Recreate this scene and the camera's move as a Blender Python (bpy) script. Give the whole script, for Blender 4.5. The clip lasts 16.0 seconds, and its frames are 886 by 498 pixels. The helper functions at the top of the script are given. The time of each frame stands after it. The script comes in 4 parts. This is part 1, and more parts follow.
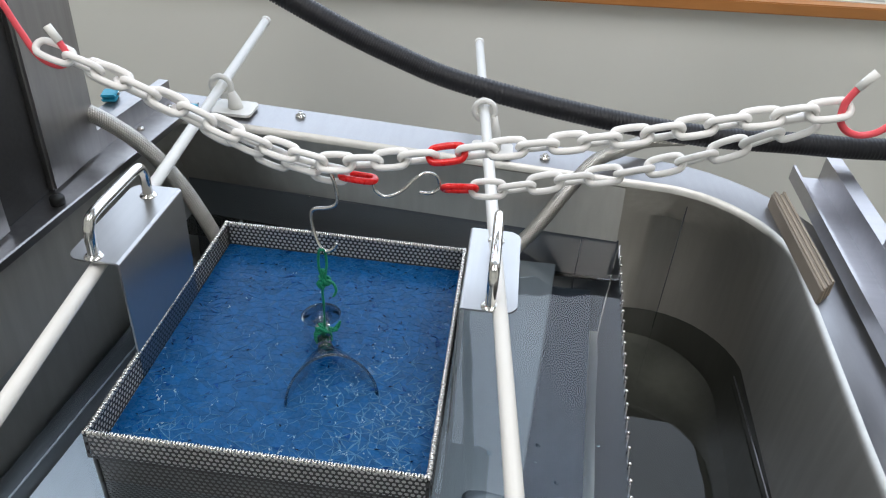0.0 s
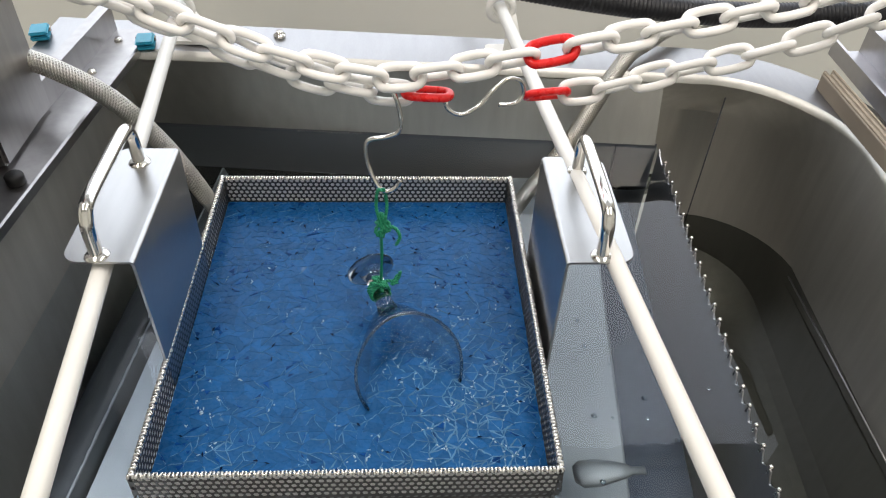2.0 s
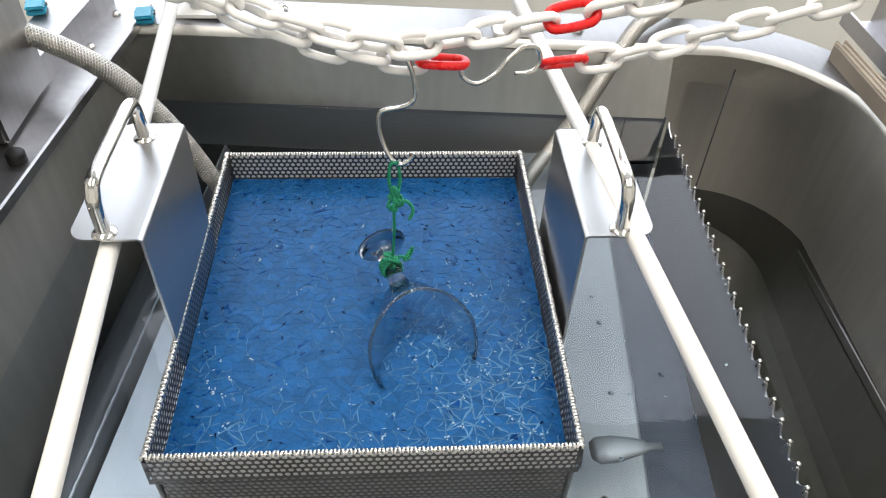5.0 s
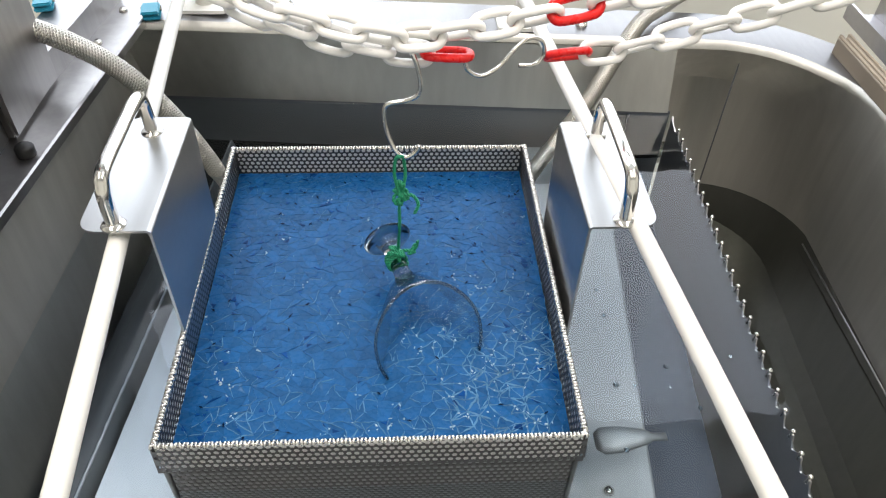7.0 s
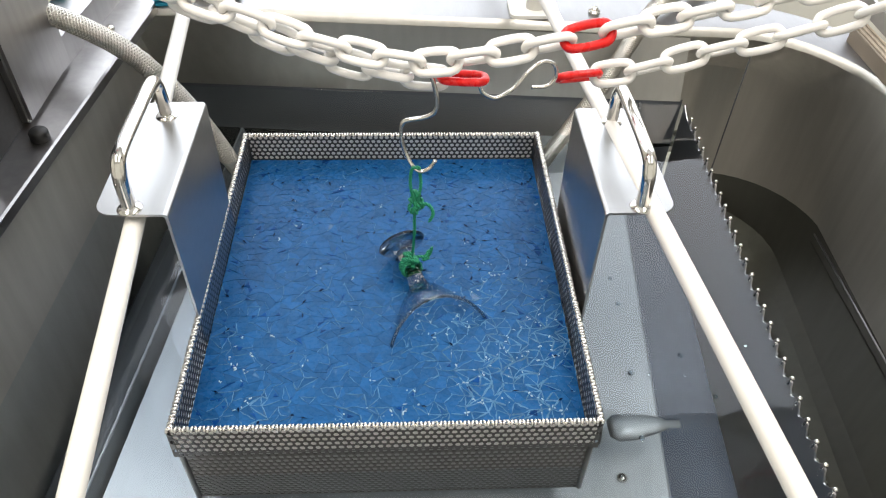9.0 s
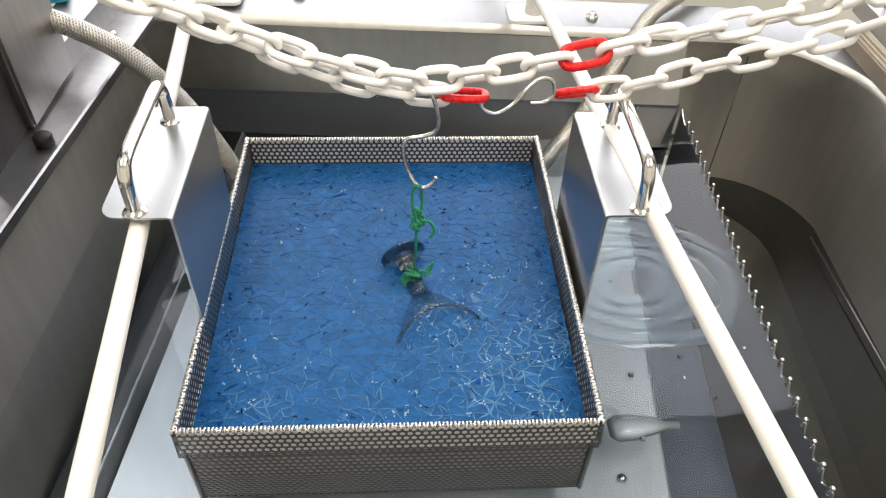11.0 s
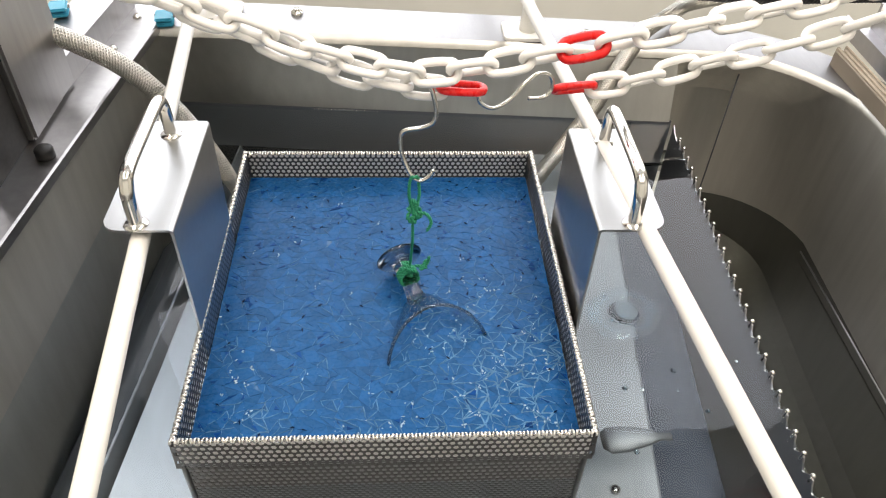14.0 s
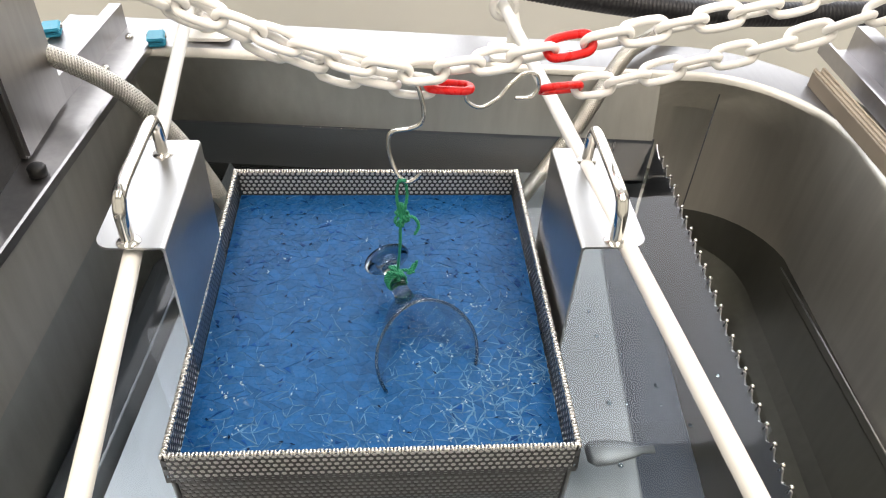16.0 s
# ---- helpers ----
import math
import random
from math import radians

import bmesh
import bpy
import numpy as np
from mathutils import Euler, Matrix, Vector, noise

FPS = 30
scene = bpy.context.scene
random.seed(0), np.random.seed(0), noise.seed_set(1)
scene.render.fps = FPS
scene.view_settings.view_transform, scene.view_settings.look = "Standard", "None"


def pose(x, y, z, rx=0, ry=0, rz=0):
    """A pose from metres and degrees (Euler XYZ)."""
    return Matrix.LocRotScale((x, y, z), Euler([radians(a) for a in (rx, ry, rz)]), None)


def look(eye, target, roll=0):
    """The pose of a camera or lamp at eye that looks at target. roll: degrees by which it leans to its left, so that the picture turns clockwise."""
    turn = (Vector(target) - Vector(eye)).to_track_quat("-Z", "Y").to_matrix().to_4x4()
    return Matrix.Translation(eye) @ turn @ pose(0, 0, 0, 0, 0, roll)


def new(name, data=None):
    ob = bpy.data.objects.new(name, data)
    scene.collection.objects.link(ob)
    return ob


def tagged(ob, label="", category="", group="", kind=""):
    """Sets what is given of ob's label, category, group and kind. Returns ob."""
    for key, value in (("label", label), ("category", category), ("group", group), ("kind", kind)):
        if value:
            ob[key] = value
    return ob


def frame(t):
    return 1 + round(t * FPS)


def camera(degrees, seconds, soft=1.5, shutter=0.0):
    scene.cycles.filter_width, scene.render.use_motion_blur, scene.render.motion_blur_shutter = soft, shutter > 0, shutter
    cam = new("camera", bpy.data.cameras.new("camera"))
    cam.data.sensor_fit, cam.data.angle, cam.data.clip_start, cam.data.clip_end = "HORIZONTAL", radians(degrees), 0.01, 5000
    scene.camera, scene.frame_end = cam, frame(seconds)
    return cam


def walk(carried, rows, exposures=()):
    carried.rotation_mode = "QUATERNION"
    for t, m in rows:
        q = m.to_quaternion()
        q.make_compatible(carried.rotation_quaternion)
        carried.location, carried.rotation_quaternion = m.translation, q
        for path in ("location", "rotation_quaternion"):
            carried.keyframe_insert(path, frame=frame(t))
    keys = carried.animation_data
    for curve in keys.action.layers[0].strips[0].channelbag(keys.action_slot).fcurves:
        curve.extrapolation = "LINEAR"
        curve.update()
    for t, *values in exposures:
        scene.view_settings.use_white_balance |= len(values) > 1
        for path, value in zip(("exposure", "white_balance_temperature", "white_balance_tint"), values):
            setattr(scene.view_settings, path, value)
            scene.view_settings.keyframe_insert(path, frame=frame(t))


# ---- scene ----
cam = camera(62.0, 16.0, soft=1.15)
PATH = [
    (0, (0.179, -0.41, 0.516), (0.062, 1.238, -0.611), 4.3),
    (0.2, (0.144, -0.381, 0.498), (0.059, 1.265, -0.635), 5.5),
    (0.5, (0.128, -0.345, 0.502), (-0.046, 1.268, -0.668), 4.6),
    (0.8, (0.121, -0.307, 0.494), (-0.107, 1.28, -0.702), 3.9),
    (1, (0.1, -0.299, 0.495), (-0.076, 1.286, -0.713), 4.1),
    (1.5, (0.061, -0.289, 0.484), (0.085, 1.248, -0.796), 3.7),
    (2, (0.041, -0.286, 0.469), (0.141, 1.199, -0.867), 2.5),
    (2.5, (0.036, -0.275, 0.461), (0.142, 1.183, -0.905), 2.1),
    (3, (0.033, -0.27, 0.459), (0.145, 1.177, -0.917), 2.5),
    (3.5, (0.032, -0.273, 0.46), (0.141, 1.176, -0.914), 2.2),
    (4, (0.03, -0.274, 0.459), (0.142, 1.175, -0.915), 2.4),
    (6.5, (0.026, -0.287, 0.457), (0.131, 1.159, -0.92), 2.0),
    (7, (0.026, -0.286, 0.457), (0.126, 1.159, -0.922), 1.9),
    (7.5, (0.024, -0.286, 0.454), (0.122, 1.152, -0.933), 1.8),
    (8, (0.022, -0.286, 0.453), (0.116, 1.146, -0.939), 1.9),
    (8.5, (0.02, -0.287, 0.453), (0.111, 1.143, -0.942), 1.8),
    (9, (0.017, -0.288, 0.452), (0.107, 1.143, -0.942), 1.9),
    (11.5, (0.013, -0.295, 0.456), (0.115, 1.149, -0.924), 2.0),
    (12, (0.014, -0.297, 0.457), (0.12, 1.152, -0.917), 2.0),
    (12.5, (0.015, -0.3, 0.458), (0.126, 1.153, -0.913), 2.1),
    (13, (0.014, -0.302, 0.459), (0.126, 1.155, -0.907), 2.3),
    (13.5, (0.014, -0.302, 0.46), (0.127, 1.157, -0.903), 2.3),
    (14, (0.01, -0.3, 0.461), (0.128, 1.164, -0.897), 2.7),
    (14.5, (0.01, -0.301, 0.465), (0.136, 1.173, -0.881), 2.9),
    (15, (0.01, -0.304, 0.467), (0.143, 1.176, -0.872), 3.1),
    (15.5, (0.01, -0.308, 0.469), (0.149, 1.181, -0.859), 3.2),
    (16, (0.011, -0.309, 0.471), (0.159, 1.181, -0.855), 3.4),
]
walk(cam, [(t, look(eye, target, roll)) for t, eye, target, roll in PATH],
     exposures=[(0, -0.50, 6100, 15), (1.0, -0.50, 6450, 17), (1.5, -0.48, 6650, 17), (2.0, -0.27, 6700, 16), (2.5, 0.05, 6600, 16), (4.0, 0.09, 6600, 16), (8.0, 0.11, 6700, 15), (12.0, 0.16, 7150, 18), (16, 0.18, 7150, 18)])

FLOOR_Z = -0.90
RIM_Z, WATER_Z, TROUGH_Z, MEDIA_Z = 0.055, -0.068, -0.205, -0.0305

# ---- world and lights ----
world = bpy.data.worlds.new("world")
world.use_nodes = True
world.node_tree.nodes["Background"].inputs[0].default_value = (0.9, 0.95, 1.0, 1)
world.node_tree.nodes["Background"].inputs[1].default_value = 0.15
scene.world = world


def area_lamp(name, eye, target, sx, sy, watts, colour):
    data = bpy.data.lights.new(name, "AREA")
    data.shape, data.size, data.size_y, data.energy, data.color = "RECTANGLE", sx, sy, watts, colour
    ob = new(name, data)
    ob.matrix_world = look(eye, target)
    return ob


# two unseen ceiling lamps, added as soft fill for the room
area_lamp("ceiling_fill_light", (-0.55, -0.30, 1.58), (-0.55, -0.29, 0.0), 0.30, 1.3, 18.5, (1.0, 0.97, 0.91))
area_lamp("ceiling_fill_light", (0.75, -0.30, 1.58), (0.75, -0.29, 0.0), 0.30, 1.3, 18.5, (1.0, 0.97, 0.91))
area_lamp("window_light", (0.3, 1.13, 0.85), (0.3, 0.0, 0.73), 2.2, 1.28, 19.0, (0.76, 0.88, 1.0))


# ---- materials ----
def material(name, colour, rough=0.5, metal=0.0, vary=0.12, scale=30.0, bump=0.0, bump_scale=200.0, stretch=(1, 1, 1),
             coat=0.0, island=0.0, rough_vary=0.1, transmission=0.0, ior=1.45, sub=0.0):
    m = bpy.data.materials.new(name)
    m.use_nodes = True
    n, l = m.node_tree.nodes, m.node_tree.links
    b = n["Principled BSDF"]
    b.inputs["Roughness"].default_value, b.inputs["Metallic"].default_value = rough, metal
    b.inputs["IOR"].default_value = ior
    b.inputs["Transmission Weight"].default_value = transmission
    b.inputs["Coat Weight"].default_value = coat
    b.inputs["Coat Roughness"].default_value = 0.03
    if sub:
        b.inputs["Subsurface Weight"].default_value = sub
        b.inputs["Subsurface Radius"].default_value = (0.004, 0.004, 0.004)
    tc = n.new("ShaderNodeTexCoord")
    mp = n.new("ShaderNodeMapping")
    mp.inputs["Scale"].default_value = stretch
    l.new(tc.outputs["Object"], mp.inputs["Vector"])
    big = n.new("ShaderNodeTexNoise")
    big.inputs["Scale"].default_value, big.inputs["Detail"].default_value = scale, 6
    l.new(mp.outputs["Vector"], big.inputs["Vector"])
    small = n.new("ShaderNodeTexNoise")
    small.inputs["Scale"].default_value, small.inputs["Detail"].default_value = bump_scale, 3
    l.new(mp.outputs["Vector"], small.inputs["Vector"])
    ramp = n.new("ShaderNodeMix")
    ramp.data_type = "RGBA"
    lo = [c * (1 - vary) for c in colour]
    hi = [min(1.0, c * (1 + vary)) for c in colour]
    ramp.inputs["A"].default_value, ramp.inputs["B"].default_value = (*lo, 1), (*hi, 1)
    l.new(big.outputs["Fac"], ramp.inputs["Factor"])
    out = ramp.outputs["Result"]
    if island:
        geo = n.new("ShaderNodeNewGeometry")
        info = n.new("ShaderNodeObjectInfo")
        add = n.new("ShaderNodeMath")
        add.operation = "ADD"
        l.new(geo.outputs["Random Per Island"], add.inputs[0])
        l.new(info.outputs["Random"], add.inputs[1])
        fr = n.new("ShaderNodeMath")
        fr.operation = "FRACT"
        l.new(add.outputs[0], fr.inputs[0])
        hsv = n.new("ShaderNodeHueSaturation")
        rng = n.new("ShaderNodeMapRange")
        rng.inputs["To Min"].default_value, rng.inputs["To Max"].default_value = 1 - island, 1 + island
        l.new(fr.outputs[0], rng.inputs["Value"])
        l.new(rng.outputs["Result"], hsv.inputs["Value"])
        l.new(out, hsv.inputs["Color"])
        out = hsv.outputs["Color"]
    l.new(out, b.inputs["Base Color"])
    rr = n.new("ShaderNodeMapRange")
    rr.inputs["To Min"].default_value, rr.inputs["To Max"].default_value = max(0.02, rough - rough_vary), min(1, rough + rough_vary)
    l.new(small.outputs["Fac"], rr.inputs["Value"])
    if rough_vary:
        l.new(rr.outputs["Result"], b.inputs["Roughness"])
    if bump:
        bp = n.new("ShaderNodeBump")
        bp.inputs["Strength"].default_value, bp.inputs["Distance"].default_value = bump, 0.001
        l.new(small.outputs["Fac"], bp.inputs["Height"])
        l.new(bp.outputs["Normal"], b.inputs["Normal"])
    return m


M_STEEL = material("brushed_steel", (0.46, 0.45, 0.46), 0.36, 1.0, 0.10, 8, 0.05, 90, (1, 12, 12))
M_TANK = material("tank_steel", (0.58, 0.57, 0.53), 0.44, 0.88, 0.14, 7, 0.06, 60, (10, 10, 1))
M_COLUMN = material("dull_column_steel", (0.36, 0.35, 0.345), 0.34, 1.0, 0.2, 8, 0.05, 90, (12, 12, 1))
M_RIM = material("rim_steel", (0.365, 0.365, 0.37), 0.40, 1.0, 0.08, 8, 0.04, 80, (12, 2, 2))
M_PLATE = material("bracket_steel", (0.43, 0.43, 0.425), 0.33, 1.0, 0.06, 12, 0.05, 140, (14, 1, 1))
M_POLISHED = material("polished_steel", (0.72, 0.70, 0.66), 0.10, 1.0, 0.05, 20, rough_vary=0.04)
M_MESH = material("perforated_steel", (0.125, 0.117, 0.110), 0.34, 1.0, 0.15, 40)
M_STRIP = material("white_backing_strip", (0.90, 0.88, 0.85), 0.50, 0.0, 0.08, 30)
M_EDGE = material("bright_wire_edge", (0.78, 0.755, 0.72), 0.26, 1.0, 0.10, 60)
M_BRAID = material("braided_steel", (0.60, 0.58, 0.53), 0.32, 1.0, 0.20, 60)
M_WHITE = material("white_pvc", (0.80, 0.79, 0.74), 0.38, 0, 0.04, 18, 0.05, 300, sub=0.1)
M_CHAIN = material("white_plastic", (0.84, 0.82, 0.78), 0.40, 0, 0.03, 40, 0.05, 300, sub=0.15)
M_RED = material("red_plastic", (0.72, 0.012, 0.010), 0.28, 0, 0.08, 40)
M_PINK = material("coral_vinyl", (0.85, 0.10, 0.12), 0.35, 0, 0.08, 40)
M_WIRE = material("steel_wire", (0.66, 0.63, 0.58), 0.18, 1.0, 0.06, 60, rough_vary=0.05)
M_GREEN = material("green_twine", (0.006, 0.23, 0.11), 0.55, 0, 0.35, 400, 0.4, 900)
M_BLACK = material("black_hose", (0.012, 0.012, 0.014), 0.42, 0, 0.2, 30)
# near black, for the shade inside the lift column's slot
M_SLOTSHADE = material("slot_shade", (0.015, 0.014, 0.013), 0.55, 0, 0.2, 20)
M_RUBBER = material("black_rubber", (0.012, 0.012, 0.012), 0.5, 0, 0.2, 60)
M_BLUECLIP = material("blue_plastic_clip", (0.02, 0.30, 0.44), 0.4, 0, 0.1, 60)
M_WALL = material("painted_wall", (0.82, 0.815, 0.745), 0.7, 0, 0.04, 3, 0.05, 60)
M_CEIL = material("ceiling_paint", (0.80, 0.80, 0.78), 0.8, 0, 0.03, 3)
M_FLOOR = material("concrete_floor", (0.32, 0.32, 0.31), 0.6, 0, 0.2, 4, 0.1, 60)
M_TRIM = material("varnished_wood", (0.48, 0.20, 0.055), 0.4, 0, 0.25, 6, 0.1, 40, (1, 10, 10))
M_PLY = material("raw_plywood", (0.36, 0.30, 0.225), 0.7, 0, 0.25, 10, 0.2, 80, (14, 1, 1))
M_PLY2 = material("grey_plywood", (0.24, 0.20, 0.155), 0.75, 0, 0.25, 10, 0.2, 80, (14, 1, 1))
M_CHIP = material("blue_chip", (0.0085, 0.077, 0.214), 0.28, 0, 0.30, 60, 0.08, 300, island=0.17, ior=1.20)
M_DEEP = material("deep_blue_chip", (0.001, 0.040, 0.165), 0.30, 0, 0.3, 90, 0.08, 300, island=0.4, ior=1.12)
# lit and shaded copies of one submerged steel; the light is in the colour
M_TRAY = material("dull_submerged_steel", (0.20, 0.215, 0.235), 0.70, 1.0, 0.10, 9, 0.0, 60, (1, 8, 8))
M_TRAYTOP = material("lit_submerged_steel", (0.275, 0.295, 0.31), 0.62, 1.0, 0.12, 9, 0.0, 60, (8, 1, 1))
# darkest copy: the shade of deep water is put into its colour
M_SUNK = material("shaded_submerged_steel", (0.062, 0.074, 0.094), 0.60, 1.0, 0.2, 6, 0.0, 60, (1, 6, 6))
M_SHEEN = material("sheen_submerged_steel", (0.50, 0.545, 0.60), 0.5, 1.0, 0.08, 9, 0.0, 60, (8, 1, 1))
M_LINER = material("grey_liner", (0.34, 0.335, 0.325), 0.6, 0.0, 0.2, 30)
M_CHIPBED = material("wet_chip_bed", (0.012, 0.085, 0.215), 0.14, 0, 0.5, 160, 0.3, 240)
# the pale colours of these two hold the glints of water on the chips
M_GLINT = material("film_glint", (0.065, 0.17, 0.295), 0.28, 0, 0.8, 110, rough_vary=0.12, ior=1.25)
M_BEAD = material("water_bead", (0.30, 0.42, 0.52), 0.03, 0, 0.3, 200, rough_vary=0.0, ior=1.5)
M_FLECK = material("dark_fleck", (0.001, 0.007, 0.028), 0.6, 0, 0.3, 200, ior=1.1)
M_GLASS = material("clear_glass", (0.97, 0.99, 0.99), 0.02, 0, 0.0, 20, transmission=1.0, ior=1.30, rough_vary=0)


def thin_glass(base):
    """Thin clear sheet: mostly straight through, the rest as solid glass."""
    mat = base.copy()
    mat.name = "thin_glass"
    nt = mat.node_tree
    out = next(n for n in nt.nodes if n.type == "OUTPUT_MATERIAL")
    body = out.inputs["Surface"].links[0].from_socket
    clear = nt.nodes.new("ShaderNodeBsdfTransparent")
    clear.inputs["Color"].default_value = (0.83, 0.875, 0.89, 1)
    mix = nt.nodes.new("ShaderNodeMixShader")
    mix.inputs[0].default_value = 0.27
    nt.links.new(clear.outputs[0], mix.inputs[1])
    nt.links.new(body, mix.inputs[2])
    nt.links.new(mix.outputs[0], out.inputs["Surface"])
    return mat


M_THIN = thin_glass(M_GLASS)
M_SOLID = material("thick_glass", (0.45, 0.52, 0.54), 0.02, 0, 0.0, 20, transmission=1.0, ior=1.50, rough_vary=0)
M_LAMP = bpy.data.materials.new("lamp_diffuser")
M_LAMP.use_nodes = True
M_LAMP.node_tree.nodes["Principled BSDF"].inputs["Emission Color"].default_value = (1, 0.98, 0.93, 1)
M_LAMP.node_tree.nodes["Principled BSDF"].inputs["Emission Strength"].default_value = 5.0


def water_material(name, tint, wave, ior=1.45):
    m = bpy.data.materials.new(name)
    m.use_nodes = True
    n, l = m.node_tree.nodes, m.node_tree.links
    b = n["Principled BSDF"]
    b.inputs["Base Color"].default_value = (*tint, 1)
    b.inputs["Roughness"].default_value, b.inputs["IOR"].default_value = 0.0, ior
    b.inputs["Transmission Weight"].default_value = 1.0
    tc, nz, bp = n.new("ShaderNodeTexCoord"), n.new("ShaderNodeTexNoise"), n.new("ShaderNodeBump")
    nz.inputs["Scale"].default_value, nz.inputs["Detail"].default_value = 14, 2
    bp.inputs["Strength"].default_value, bp.inputs["Distance"].default_value = wave, 0.004
    l.new(tc.outputs["Object"], nz.inputs["Vector"])
    l.new(nz.outputs["Fac"], bp.inputs["Height"])
    l.new(bp.outputs["Normal"], b.inputs["Normal"])
    return m


M_WATER = water_material("clear_water", (0.66, 0.79, 0.86), 0.12)
# trough water, tinted nearly black
M_TROUGHWATER = water_material("dark_tinted_water", (0.030, 0.034, 0.030), 0.08, 1.33)


# ---- mesh helpers ----
def finish(bm, name, mat, smooth=True):
    me = bpy.data.meshes.new(name)
    bm.to_mesh(me)
    bm.free()
    me.materials.append(mat)
    if smooth:
        for p in me.polygons:
            p.use_smooth = True
    return me


def part(name, bm, mat, parent=None, label="", smooth=True):
    ob = new(name, finish(bm, name, mat, smooth))
    ob.parent = parent
    if label:
        tagged(ob, label)
    return ob


def sharp(ob, angle=35):
    ob.data.set_sharp_from_angle(angle=radians(angle))
    return ob


def thing(name, label, category, group="", kind="", at=(0, 0, 0)):
    ob = new(name)
    ob.empty_display_size = 0.02
    ob.location = at
    return tagged(ob, label, category, group, kind)


def box_bm(x0, x1, y0, y1, z0, z1, bevel=0.0):
    bm = bmesh.new()
    bmesh.ops.create_cube(bm, size=1)
    for v in bm.verts:
        v.co = Vector(((x0 + x1) / 2 + v.co.x * (x1 - x0), (y0 + y1) / 2 + v.co.y * (y1 - y0), (z0 + z1) / 2 + v.co.z * (z1 - z0)))
    if bevel:
        bmesh.ops.bevel(bm, geom=bm.edges[:], offset=bevel, segments=2, affect="EDGES")
    return bm


def smooth_path(pts, steps=8, closed=False):
    """Catmull-Rom through the points."""
    p = [Vector(q) for q in pts]
    n = len(p)
    out = []
    for i in range(n if closed else n - 1):
        a, b, c, d = (p[(i - 1) % n], p[i], p[(i + 1) % n], p[(i + 2) % n]) if closed else (p[max(i - 1, 0)], p[i], p[i + 1], p[min(i + 2, n - 1)])
        for k in range(steps):
            u = k / steps
            out.append(0.5 * ((2 * b) + (c - a) * u + (2 * a - 5 * b + 4 * c - d) * u * u + (3 * b - a - 3 * c + d) * u ** 3))
    if not closed:
        out.append(p[-1])
    return out


def tube_bm(pts, r, sides=12, closed=False, bm=None, radius=None):
    """A round tube along the points; radius(i) may vary it."""
    bm = bm or bmesh.new()
    pts = [Vector(q) for q in pts]
    n = len(pts)
    rings, up = [], None
    for i, p in enumerate(pts):
        a, b = (pts[(i - 1) % n], pts[(i + 1) % n]) if closed else (pts[max(i - 1, 0)], pts[min(i + 1, n - 1)])
        d = (b - a).normalized()
        if up is None:
            up = d.orthogonal().normalized()
        up = (up - d * up.dot(d)).normalized()
        side = d.cross(up)
        rr = radius(i) if radius else r
        rings.append([bm.verts.new(p + (up * math.cos(2 * math.pi * k / sides) + side * math.sin(2 * math.pi * k / sides)) * rr) for k in range(sides)])
    for i in range(n if closed else n - 1):
        a, b = rings[i], rings[(i + 1) % n]
        for k in range(sides):
            bm.faces.new((a[k], a[(k + 1) % sides], b[(k + 1) % sides], b[k]))
    if not closed:
        bm.faces.new(rings[0][::-1])
        bm.faces.new(rings[-1])
    bmesh.ops.recalc_face_normals(bm, faces=bm.faces[:])
    return bm


def sheet_bm(outline, thick, bevel=0.0):
    """A flat sheet from an outline of (x, y) at z = 0, thickened downwards."""
    bm = bmesh.new()
    f = bm.faces.new([bm.verts.new((x, y, 0)) for x, y in outline])
    r = bmesh.ops.extrude_face_region(bm, geom=[f])
    for v in r["geom"]:
        if isinstance(v, bmesh.types.BMVert):
            v.co.z -= thick
    bmesh.ops.recalc_face_normals(bm, faces=bm.faces[:])
    return bm


def profile_bm(profile, y0, y1, slope=0.0):
    """A closed (x, z) outline drawn out along y; slope shifts x with y."""
    bm = bmesh.new()
    a = [bm.verts.new((x + slope * y0, y0, z)) for x, z in profile]
    b = [bm.verts.new((x + slope * y1, y1, z)) for x, z in profile]
    n = len(profile)
    for i in range(n):
        bm.faces.new((a[i], a[(i + 1) % n], b[(i + 1) % n], b[i]))
    bm.faces.new(a[::-1])
    bm.faces.new(b)
    bmesh.ops.recalc_face_normals(bm, faces=bm.faces[:])
    return bm


def lathe_bm(profile, sides=48):
    """A closed profile of (radius, height) turned about z."""
    bm = bmesh.new()
    rings = []
    for r, h in profile:
        if r < 1e-6:
            rings.append([bm.verts.new((0, 0, h))])
        else:
            rings.append([bm.verts.new((r * math.cos(2 * math.pi * k / sides), r * math.sin(2 * math.pi * k / sides), h)) for k in range(sides)])
    for a, b in zip(rings, rings[1:]):
        for k in range(sides):
            k2 = (k + 1) % sides
            if len(a) == 1 and len(b) == 1:
                continue
            if len(a) == 1:
                bm.faces.new((a[0], b[k], b[k2]))
            elif len(b) == 1:
                bm.faces.new((a[k], a[k2], b[0]))
            else:
                bm.faces.new((a[k], a[k2], b[k2], b[k]))
    bmesh.ops.recalc_face_normals(bm, faces=bm.faces[:])
    return bm


# ---- room ----
def structure(name, bm, mat, label, category):
    return tagged(part(name, bm, mat, smooth=False), label, category, kind="structure")


structure("floor", box_bm(-2.0, 2.0, -1.9, 1.2, FLOOR_Z - 0.1, FLOOR_Z), M_FLOOR, "grey concrete workshop floor under the tank", "floor")
structure("ceiling", box_bm(-2.0, 2.0, -1.9, 1.2, 1.6, 1.7), M_CEIL, "plain white painted ceiling", "ceiling")


